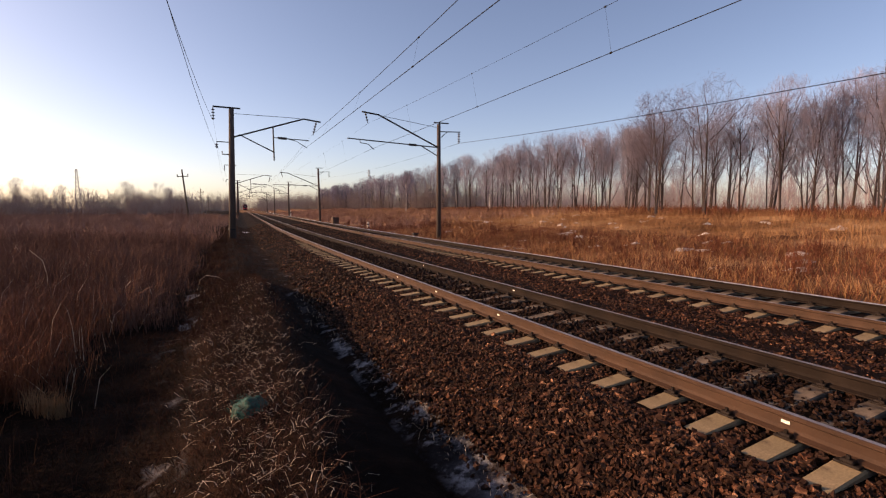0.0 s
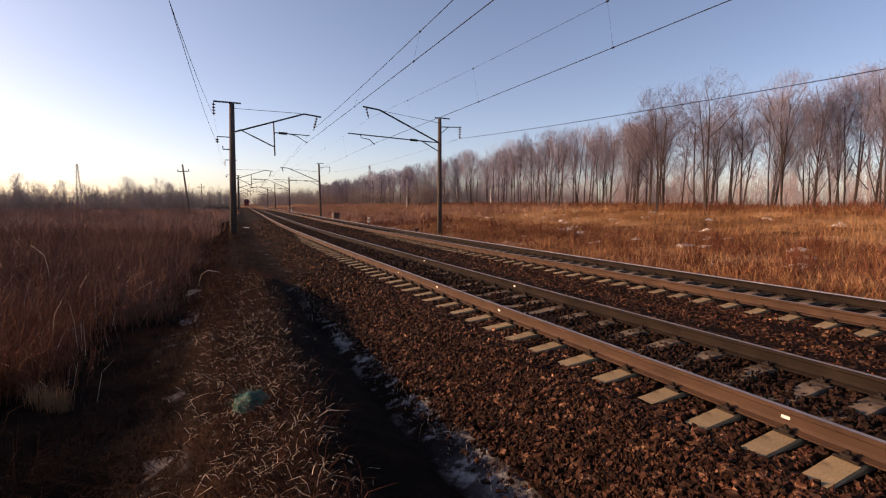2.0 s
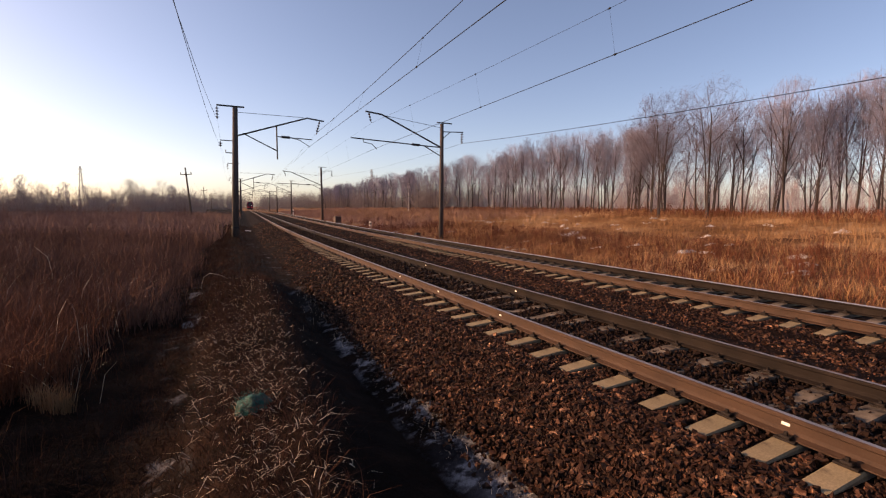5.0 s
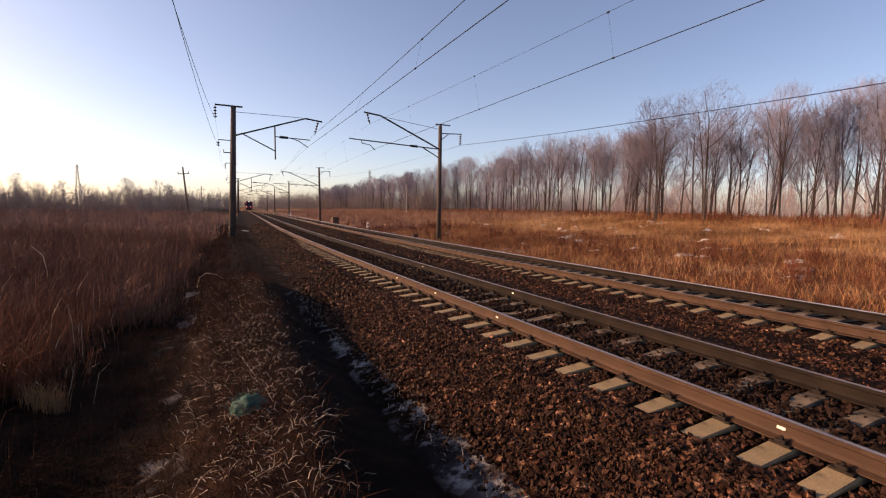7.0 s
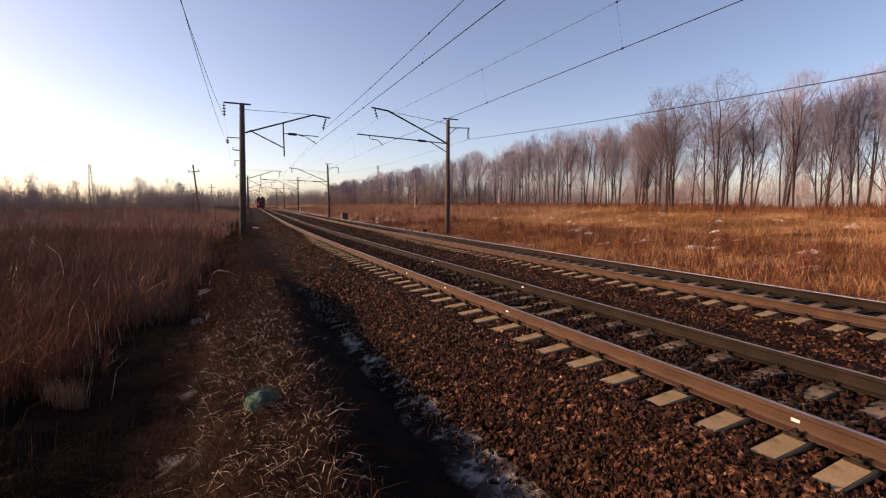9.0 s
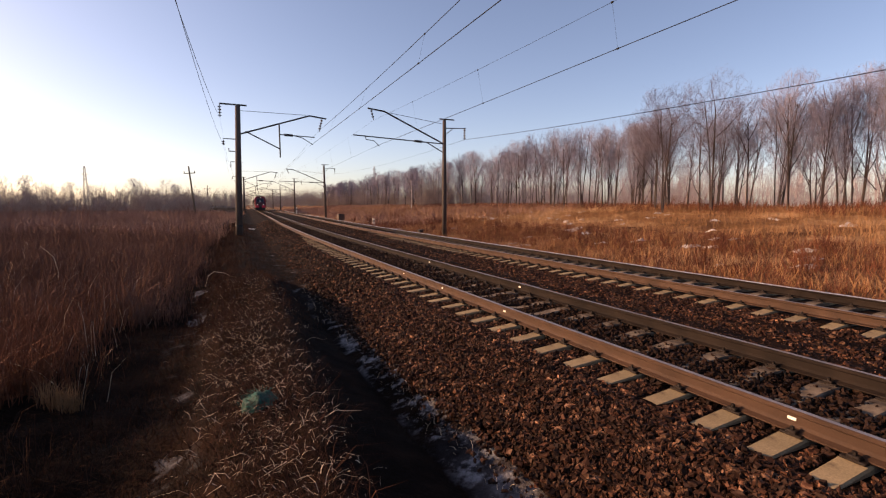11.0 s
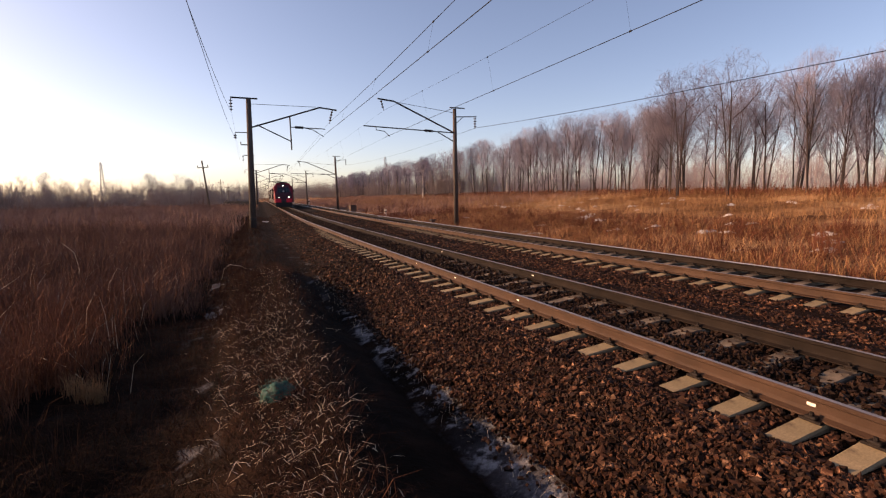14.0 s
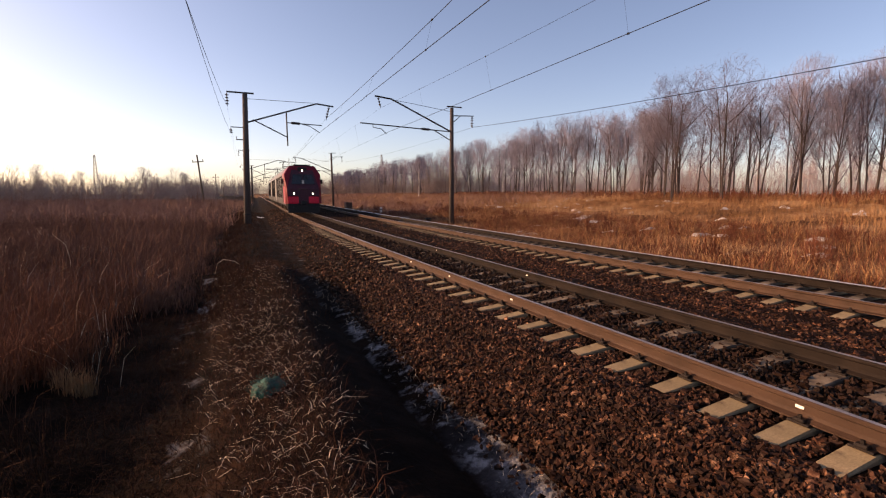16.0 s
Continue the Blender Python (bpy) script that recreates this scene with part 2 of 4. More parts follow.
M_LAMP = glow("lit_headlamp", (1.0, 0.93, 0.85), 6.0)
M_TIN = surface("cabinet_paint", [(0.3, (0.05, 0.03, 0.022)), (0.7, (0.10, 0.06, 0.045))], 4, 0.7)
M_PALE = surface("white_post_paint", [(0.3, (0.5, 0.45, 0.38)), (0.7, (0.68, 0.62, 0.54))], 8, 0.8)


# ---- mesh helpers ----
def box(bm, x0, x1, y0, y1, z0, z1, bevel=0.0):
    vs = [bm.verts.new((x, y, z)) for z in (z0, z1) for x, y in ((x0, y0), (x1, y0), (x1, y1), (x0, y1))]
    fs = [bm.faces.new([vs[i] for i in f]) for f in ((3, 2, 1, 0), (4, 5, 6, 7), (0, 1, 5, 4), (1, 2, 6, 5), (2, 3, 7, 6), (3, 0, 4, 7))]
    if bevel:
        es = list({e for f in fs for e in f.edges})
        bmesh.ops.bevel(bm, geom=es, offset=bevel, segments=1, affect="EDGES")
    return bm


def tube(bm, pts, radii, seg=6, caps=True):
    """A tapered tube through points."""
    pts = [Vector(p) for p in pts]
    if isinstance(radii, (int, float)):
        radii = [radii] * len(pts)
    rings = []
    for i, p in enumerate(pts):
        d = (pts[min(i + 1, len(pts) - 1)] - pts[max(i - 1, 0)]).normalized()
        a = d.orthogonal().normalized() if abs(d.z) > 0.9 else d.cross(Vector((0, 0, 1))).normalized()
        b = d.cross(a)
        rings.append([bm.verts.new(p + (a * math.cos(k * math.tau / seg) + b * math.sin(k * math.tau / seg)) * radii[i]) for k in range(seg)])
    for r, s in zip(rings, rings[1:]):
        for k in range(seg):
            bm.faces.new((r[k], r[(k + 1) % seg], s[(k + 1) % seg], s[k]))
    if caps:
        bm.faces.new(rings[0][::-1])
        bm.faces.new(rings[-1])
    return bm


def mesh_of(name, bm, material, smooth=False):
    bmesh.ops.recalc_face_normals(bm, faces=bm.faces)
    me = bpy.data.meshes.new(name)
    bm.to_mesh(me)
    bm.free()
    for m in (material if isinstance(material, (list, tuple)) else [material]):
        me.materials.append(m)
    if smooth:
        me.polygons.foreach_set("use_smooth", [True] * len(me.polygons))
    return me


def part(name, bm, material, parent=None, label="", smooth=False):
    ob = new(name, mesh_of(name, bm, material, smooth))
    ob.parent = parent
    return tagged(ob, label)


def thing(name, label, category, at=None, group="", kind=""):
    ob = new(name)
    ob.empty_display_size = 0.2
    if at is not None:
        ob.matrix_basis = at
    return tagged(ob, label, category, group, kind)


def bulk(name, verts, faces, material, label="", category="", kind="stuff", parent=None, smooth=False):
    """A mesh from numpy arrays of vertices and equal faces."""
    verts, faces = np.asarray(verts, np.float32), np.asarray(faces, np.int32)
    me = bpy.data.meshes.new(name)
    n = faces.shape[1]
    me.vertices.add(len(verts))
    me.vertices.foreach_set("co", verts.ravel())
    me.loops.add(faces.size)
    me.loops.foreach_set("vertex_index", faces.ravel())
    me.polygons.add(len(faces))
    me.polygons.foreach_set("loop_start", np.arange(0, faces.size, n, dtype=np.int32))
    me.update(calc_edges=True)
    for m in (material if isinstance(material, (list, tuple)) else [material]):
        me.materials.append(m)
    me.polygons.foreach_set("use_smooth", [smooth] * len(me.polygons))
    ob = new(name, me)
    ob.parent = parent
    return tagged(ob, label, category, kind=kind)


# ---- the plan ----
RAIL_TOP, SLEEPER_TOP = 0.75, 0.555
X1, X2 = 4.336, 9.173           # nearer rail of each track beside the camera
BEND, BEND_END = 0.0011, 50.0   # the line bends gently to the right, then runs straight


def bend(y):
    y = np.maximum(y, 0.0)
    return np.where(y < BEND_END, BEND * y * y / 2, BEND * BEND_END ** 2 / 2 + BEND * BEND_END * (y - BEND_END))


def heading(y):
    return BEND * min(max(y, 0.0), BEND_END)


PROFILE_X = [-900, -60, -25, -6, -2.4, -1.6, -0.9, -0.45, -0.05, 0.3, 0.7, 1.0, 1.35, 1.9, 2.3, 3.5, 7.0, 7.6, 8.4, 11.6, 12.7, 14.5, 20, 48, 70, 120, 900]
PROFILE_Z = [0.5, 0.5, 0.35, 0.3, 0.12, 0.05, 0.02, 0.10, 0.40, 0.47, 0.53, 0.45, 0.10, -0.18, -0.06, 0.50, 0.50, 0.42, 0.50, 0.50, -0.02, -0.2, 0.0, 2.0, 2.0, 0.6, 0.6]
# past a stretch of ridge and ditch beside the camera the verge is nearly level
PROFILE_FAR = PROFILE_Z[:7] + [0.10, 0.22, 0.26, 0.26, 0.24, 0.15, 0.06, 0.06] + PROFILE_Z[15:]


def lumps(x, y, seed=0):
    s = seed * 1.7
    return (np.sin(x * 1.31 + y * 0.73 + s) * np.sin(y * 1.13 - x * 0.37 + s * 2) + 0.6 * np.sin(x * 2.9 - y * 2.1 + s) * np.sin(y * 3.3 + s)
            + 0.35 * np.sin(x * 6.1 + y * 5.2 + s) * np.sin(y * 7.3 - x * 4.4))


def ground_z(x, y):
    u = x - bend(y)
    k = np.clip((y - 13.6 - 0.5 * np.sin(u * 1.7)) / 3.0, 0, 1)
    # the ridge's shoulder widens on the way; an added hump shades the ditch
    tri = np.clip(1 - np.abs(u - 1.0) / 0.7, 0, 1)
    near = u + tri * np.interp(y, [2, 5, 8, 13], [0.24, 0.08, -0.1, -0.1])
    z = (np.interp(near, PROFILE_X, PROFILE_Z) + 0.26 * tri * np.exp(-((y - 11.5) / 2.3) ** 2)) * (1 - k) + np.interp(u, PROFILE_X, PROFILE_FAR) * k
    rough = np.interp(u, [-30, -3, 0.3, 1.0, 2.2, 3.4, 12, 14, 40], [0.12, 0.07, 0.05, 0.03, 0.03, 0.004, 0.01, 0.06, 0.14])
    return z + rough * lumps(x, y)


# ---- ground ----
def build_ground():
    xs = np.concatenate([np.linspace(-900, -60, 12), np.linspace(-50, -8, 22), np.linspace(-7, 3.4, 105), np.linspace(3.7, 12.5, 30), np.linspace(13, 80, 70), np.linspace(95, 900, 12)])
    ys = np.concatenate([np.linspace(-60, -4, 15), np.linspace(-3, 16, 150), np.linspace(16.3, 60, 120), np.linspace(62, 300, 100), np.linspace(330, 1500, 20)])
    gx, gy = np.meshgrid(xs, ys)
    gx = gx + np.where(np.abs(gx) < 100, bend(gy), 0)
    v = np.stack([gx, gy, ground_z(gx, gy)], -1).reshape(-1, 3)
    n = len(xs)
    i, j = np.meshgrid(np.arange(n - 1), np.arange(len(ys) - 1))
    a = (j * n + i).ravel()
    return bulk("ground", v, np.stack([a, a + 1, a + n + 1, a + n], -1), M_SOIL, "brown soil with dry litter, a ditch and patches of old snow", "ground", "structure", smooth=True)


build_ground()


def sheet_along(name, x_list, z_list, y0, y1, step, material, label, category, jitter=0.0, kind="structure"):
    """A long strip that follows the line's bend, with the given cross section."""
    ys = np.arange(y0, y1 + step, step)
    v = []
    for k, (x, z) in enumerate(zip(x_list, z_list)):
        v.append(np.stack([x + bend(ys) + jitter * lumps(ys * 2.3, ys * 0 + k * 3.1), ys, z + jitter * 0.4 * lumps(ys * 3.1, ys * 0 + k)], -1))
    v = np.concatenate(v)
    m = len(ys)
    i, j = np.meshgrid(np.arange(m - 1), np.arange(len(x_list) - 1))
    a = (j * m + i).ravel()
    return bulk(name, v, np.stack([a, a + m, a + m + 1, a + 1], -1), material, label, category, kind, smooth=True)


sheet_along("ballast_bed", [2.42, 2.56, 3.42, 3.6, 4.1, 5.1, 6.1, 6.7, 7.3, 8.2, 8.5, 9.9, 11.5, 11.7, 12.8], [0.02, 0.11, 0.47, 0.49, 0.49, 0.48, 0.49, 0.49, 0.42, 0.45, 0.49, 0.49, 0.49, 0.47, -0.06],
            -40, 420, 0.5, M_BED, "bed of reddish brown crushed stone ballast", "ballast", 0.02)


# sleepers along each track: closer together at a rail joint beside the camera
ROW_1 = np.concatenate([0.82 - 0.6 * np.arange(12, 0, -1), [0.82, 1.27, 1.71, 2.15, 2.65, 3.22], 3.83 + 0.604 * np.arange(490)])
ROW_2 = 1.88 + 0.54 * np.arange(-14, 545)


# ---- loose stones ----
ROCK_V = np.array([(x, y, z) for z in (-0.6, 0.6) for x, y in ((-0.7, -0.7), (0.7, -0.7), (0.7, 0.7), (-0.7, 0.7))])
ROCK_F = np.array([(0, 2, 1), (0, 3, 2), (4, 5, 6), (4, 6, 7), (0, 1, 5), (0, 5, 4), (1, 2, 6), (1, 6, 5), (2, 3, 7), (2, 7, 6), (3, 0, 4), (3, 4, 7)])


def stones(name, x, y, z, size, rng, material, label):
    """Sharp broken stones: jittered blocks turned every way."""
    n = len(x)
    v = ROCK_V[None] * rng.uniform(0.45, 1.35, (n, 8, 1)) + rng.uniform(-0.2, 0.2, (n, 8, 3))
    v = v * rng.uniform(0.5, 1.45, (n, 1, 3))
    a, b, c = rng.uniform(0, math.tau, (3, n))
    for i, j, q in ((1, 2, b), (0, 2, c), (0, 1, a)):
        cq, sq = np.cos(q)[:, None], np.sin(q)[:, None]
        p, r = v[..., i] * cq - v[..., j] * sq, v[..., i] * sq + v[..., j] * cq
        v[..., i], v[..., j] = p, r
    v = v * size[:, None, None] + np.stack([x, y, z], -1)[:, None]
    f = (ROCK_F[None] + (np.arange(n) * 8)[:, None, None]).reshape(-1, 3)
    return bulk(name, v.reshape(-1, 3), f, material, label, "ballast stones")


def bed_z(u):
    return np.interp(u, [2.0, 2.45, 3.42, 3.6, 4.1, 5.1, 6.1, 6.7, 7.3, 8.2, 8.5, 9.9, 11.5, 11.7, 12.8], [-0.04, 0.08, 0.47, 0.49, 0.49, 0.48, 0.49, 0.49, 0.42, 0.45, 0.49, 0.49, 0.49, 0.47, -0.06])


def scatter_stones():
    rng = np.random.default_rng(4)
    for n, (u0, u1), (y0, y1), (s0, s1) in ((46000, (2.1, 4.2), (0.5, 11), (0.013, 0.036)), (15000, (4.2, 6.2), (0.0, 14), (0.016, 0.038)),
                                            (32000, (6.2, 9.0), (0.5, 17), (0.017, 0.04)), (18000, (2.2, 9.0), (11, 32), (0.025, 0.05)), (4500, (11.0, 13.0), (5, 40), (0.02, 0.05)), (12000, (2.3, 9.0), (30, 62), (0.03, 0.065)), (9000, (2.2, 11.5), (0.6, -7), (0.02, 0.05))):
        u, y = rng.uniform(u0, u1, n), y0 + (y1 - y0) * rng.random(n) ** 1.3
        edge = np.clip((u - np.interp(y, [4, 9], [2.25, 2.1])) / 0.4, 0.06, 1)
        keep = rng.random(n) < edge
        for x, row in ((X1, ROW_1), (X2, ROW_2)):
            at = np.clip(np.searchsorted(row, y), 1, len(row) - 1)
            off = np.minimum(np.abs(y - row[at]), np.abs(y - row[at - 1]))
            inside = np.abs(u - x - 0.8) < 0.72
            keep &= ~((off < 0.155) & (np.abs(u - x - 0.8) < 1.37) & (~inside | (lumps(u * 1.7, y * 1.3) < -0.28)))
        u, y = u[keep], y[keep]
        size = s0 + (s1 - s0) * rng.random(len(u)) ** 1.6
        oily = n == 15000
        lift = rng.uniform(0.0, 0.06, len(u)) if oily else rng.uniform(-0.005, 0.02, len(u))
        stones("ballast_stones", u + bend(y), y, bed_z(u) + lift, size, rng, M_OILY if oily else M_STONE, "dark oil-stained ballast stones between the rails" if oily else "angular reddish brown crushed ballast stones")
    # stones that bury most of the sleepers' middles further along the nearer track
    n = 9000
    u, y = rng.uniform(X1 + 0.12, X1 + 1.46, n), rng.uniform(9, 46, n)
    keep = rng.random(n) < np.interp(y, [9, 16], [0.25, 1.0])
    u, y = u[keep], y[keep]
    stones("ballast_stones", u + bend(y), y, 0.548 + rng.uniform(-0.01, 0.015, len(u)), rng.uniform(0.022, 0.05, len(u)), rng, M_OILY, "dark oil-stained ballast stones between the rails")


scatter_stones()


# ---- tracks ----
RAIL_PROFILE = [(-0.075, 0.0), (-0.075, 0.012), (-0.02, 0.03), (-0.009, 0.06), (-0.009, 0.13), (-0.036, 0.145), (-0.036, 0.172), (-0.026, 0.182),
                (0.026, 0.182), (0.036, 0.172), (0.036, 0.145), (0.009, 0.13), (0.009, 0.06), (0.02, 0.03), (0.075, 0.012), (0.075, 0.0)]


def rail(x, parent, gauge_side, head):
    ys = np.concatenate([np.arange(-40, 100, 2.0), np.arange(100, 440, 10.0)])
    k, m = len(RAIL_PROFILE), len(ys)
    v = np.concatenate([np.stack([x + px + bend(ys), ys, 0 * ys + RAIL_TOP - 0.182 + pz], -1) for px, pz in RAIL_PROFILE])
    i, j = np.meshgrid(np.arange(m - 1), np.arange(k))
    a, b = (j * m + i).ravel(), ((j + 1) % k * m + i).ravel()
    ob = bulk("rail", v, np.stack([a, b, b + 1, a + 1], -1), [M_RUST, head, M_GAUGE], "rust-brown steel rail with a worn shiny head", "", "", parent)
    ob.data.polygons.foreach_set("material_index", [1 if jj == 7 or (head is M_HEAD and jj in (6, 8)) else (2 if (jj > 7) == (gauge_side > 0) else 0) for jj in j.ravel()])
    return ob


def sleeper_mesh():
    bm = bmesh.new()
    x = [-1.36, -0.86, -0.55, 0.0, 0.55, 0.86, 1.36]
    h = [-0.05, -0.004, 0.0, -0.05, 0.0, -0.004, -0.05]
    w = [0.104, 0.108, 0.11, 0.10, 0.11, 0.108, 0.104]
    rows = [[bm.verts.new((xx, sy * (ww + dx), hh + dz)) for sy, dx, dz in ((-1, 0.02, -0.17), (-1, 0, -0.015), (-1, -0.015, 0), (1, -0.015, 0), (1, 0, -0.015), (1, 0.02, -0.17))]
            for xx, hh, ww in zip(x, h, w)]
    for k, (r, s) in enumerate(zip(rows, rows[1:])):
        for q in range(6):
            bm.faces.new((r[q], r[(q + 1) % 6], s[(q + 1) % 6], s[q])).material_index = int(1 <= k <= 4)
    bm.faces.new(rows[0])
    bm.faces.new(rows[-1][::-1])
    return mesh_of("sleeper", bm, [M_CONC, M_CONCDIRT])


def fastening_mesh():
    bm = bmesh.new()
    box(bm, -0.13, 0.13, -0.085, 0.085, -0.004, 0.018, 0.005)
    for s in (-1, 1):
        box(bm, s * 0.095 - 0.035, s * 0.095 + 0.035, -0.045, 0.045, 0.018, 0.045, 0.008)
        tube(bm, [(s * 0.10, 0, 0.045), (s * 0.10, 0, 0.075)], 0.017, 6)
    return mesh_of("rail_fastening", bm, M_FAST)


SLEEPER, FASTENING = sleeper_mesh(), fastening_mesh()


def build_track(x, row, label):
    track = thing("railway_track", label, "track", kind="structure")
    for dx in (0, 1.6):
        rail(x + dx, track, 1 if dx == 0 else -1, M_HEAD if x > 8 and dx else M_DULL)
    far_v, far_f = [], []
    src = np.array([v.co for v in SLEEPER.vertices])
    quads = [list(p.vertices) for p in SLEEPER.polygons if len(p.vertices) == 4]
    for y in row.tolist():
        c = x + 0.8 + float(bend(y))
        top = SLEEPER_TOP - 0.07 * min(max((y - 24) / 10, 0), 1)      # further on the ballast buries them
        if y < 75:
            sl = new("sleeper", SLEEPER)
            sl.parent = track
            sl.matrix_basis = pose(c + random.uniform(-0.012, 0.012), y + random.uniform(-0.01, 0.01), top, 0, random.uniform(-0.3, 0.3), -math.degrees(heading(y)) + random.uniform(-0.6, 0.6))
            if y < 25:
                for dx in (-0.8, 0.8):
                    fa = new("rail_fastening", FASTENING)
                    fa.parent = sl
                    fa.matrix_basis = pose(dx, 0, 0)
        else:
            far_f += [[i + len(far_v) * len(src) for i in q] for q in quads]
            a = -heading(y)
            far_v.append(src @ np.array([[math.cos(a), math.sin(a), 0], [-math.sin(a), math.cos(a), 0], [0, 0, 1]]) + (c, y, top))
    bulk("sleepers_far", np.concatenate(far_v), far_f, M_CONCDIRT, "row of concrete sleepers", "", "stuff", track)
    return track


def paint_mark(track, x, y, side):
    bm = bmesh.new()
    box(bm, -0.002, 0.002, -0.034, 0.034, -0.013, 0.013)
    m = part("paint_mark", bm, M_PAINT, track, "small white paint mark on the rail")
    m.matrix_basis = pose(x + side * 0.0115 + float(bend(y)), y, RAIL_TOP - 0.085)


track_near = build_track(X1, ROW_1, "railway track with rusty rails on concrete sleepers in ballast")
track_far = build_track(X2, ROW_2, "second parallel railway track on concrete sleepers in ballast")
for y in (1.15, 2.2, 6.69, 9.19, 11.6):
    paint_mark(track_near, X1, y, -1)
for y in (8.57, 13.6):
    paint_mark(track_near, X1 + 1.6, y, -1)


# ---- trees ----
def segments_mesh(p0, p1, r0, r1, sides):
    """Tapered prisms from segment arrays."""
    p0, p1 = np.asarray(p0), np.asarray(p1)
    d = p1 - p0
    d /= np.linalg.norm(d, axis=1, keepdims=True) + 1e-9
    ref = np.where(np.abs(d[:, 2:3]) > 0.8, np.array([[1.0, 0, 0]]), np.array([[0, 0, 1.0]]))
    a = np.cross(d, ref)
    a /= np.linalg.norm(a, axis=1, keepdims=True) + 1e-9
    b = np.cross(d, a)
    ang = np.arange(sides) * math.tau / sides
    ring = a[:, None] * np.cos(ang)[None, :, None] + b[:, None] * np.sin(ang)[None, :, None]
    v = np.concatenate([p0[:, None] + ring * np.asarray(r0)[:, None, None], p1[:, None] + ring * np.asarray(r1)[:, None, None]], 1)
    k = np.arange(sides)
    f = np.stack([k, (k + 1) % sides, (k + 1) % sides + sides, k + sides], -1)
    f = f[None] + (np.arange(len(p0)) * 2 * sides)[:, None, None]
    return v.reshape(-1, 3), f.reshape(-1, 4)


def grow(rng, out, p, d, length, r, level, spread, gravity=0.06):
    """One limb, bent in a few pieces, with side limbs from it."""
    n = 5 if level == 0 else (3 if level < 3 else 2)
    q, rad = np.array(p, float), r
    for i in range(n):
        d = d + rng.normal(0, 0.08 if level > 2 else 0.03 + 0.055 * level, 3)
        d[2] += gravity * (0.5 if level == 0 else 1.6)
        d = d / np.linalg.norm(d)
        q2 = q + d * length / n
        r2 = rad * (0.80 if level == 0 else 0.72)
        out[min(level, 2)].append((q, q2, rad, r2))
        if level < 4 and (i > 0 or level > 0 or rng.random() < 0.4) and rng.random() < (1.0 if level < 2 else 0.8):
            for _ in range((1 if i < 2 else 2) if level == 0 else (2 if level < 3 else 1)):
                side = rng.normal(0, 1, 3)
                side -= side @ d * d
                side /= np.linalg.norm(side)
                nd = d * (1 - spread) + side * spread
                nd /= np.linalg.norm(nd)
                grow(rng, out, q2 - d * rng.uniform(0, 0.5) * length / n, nd, length * rng.uniform(0.42, 0.62) * (1.0 if level else 0.78), r2 * rng.uniform(0.45, 0.65), level + 1, spread * rng.uniform(0.9, 1.2))
        q, rad = q2, r2


def bare_tree(name, seed, height, stems, spread, label, bark=None, twig=None, fine=1):
    rng = np.random.default_rng(seed)
    out = {0: [], 1: [], 2: []}
    for s in range(stems):
        a = rng.uniform(0, math.tau)
        lean = 0.02 if stems == 1 else rng.uniform(0.01, 0.05)
        grow(rng, out, (0.18 * math.cos(a) * (stems > 1), 0.18 * math.sin(a) * (stems > 1), -0.3), np.array([math.cos(a) * lean, math.sin(a) * lean, 1.0]),
             height * rng.uniform(0.72, 0.8), 0.0128 * height / stems ** 0.3 * rng.uniform(0.65, 1.0), 0, spread)
    # sprays of fine twigs on the outer limbs
    for q, q2, _, _ in list(out[2]) * fine:
        d = q2 - q
        w = d / (np.linalg.norm(d) + 1e-9) + rng.normal(0, 0.55, 3) + np.array([0, 0, 0.25])
        p = q + d * rng.uniform(0.2, 1.0)
        out[2].append((p, p + w * rng.uniform(0.02, 0.055) * height, 0.008, 0.005))
    # the crown ends in a rounded top
    cz, rz, rx = height * 0.55, height * 0.435, height * (0.2 + 0.25 * spread)
    for lv in (1, 2):
        out[lv] = [s for s in out[lv] if (s[1][0] ** 2 + s[1][1] ** 2) / rx ** 2 + ((s[1][2] - cz) / rz) ** 2 < 1.0 + 0.12 * math.sin(7 * s[1][0] + 5 * s[1][1])]
    tree = thing(name, label, "tree")

    def tubes(segs, sides):
        return segments_mesh([s[0] for s in segs], [s[1] for s in segs], [max(s[2], 0.006) for s in segs], [max(s[3], 0.003) for s in segs], sides)

    v, f = tubes(out[0], 7)
    bulk("trunk", v, f, bark or M_BARK, "", "", "", tree)
    v, f = tubes([(p, q, r * 1.3, t * 1.3) for p, q, r, t in out[1]], 4)
    w, g = tubes(out[2], 3)
    crown = bulk("crown", np.concatenate([v, w]), np.concatenate([f, g + len(v)]), [M_BARK, twig or M_TWIG], "", "", "", tree)
    crown.data.polygons.foreach_set("material_index", [0] * len(f) + [1] * len(g))
    return tree


TREE_LABEL = "tall bare winter tree with a fine twig crown"


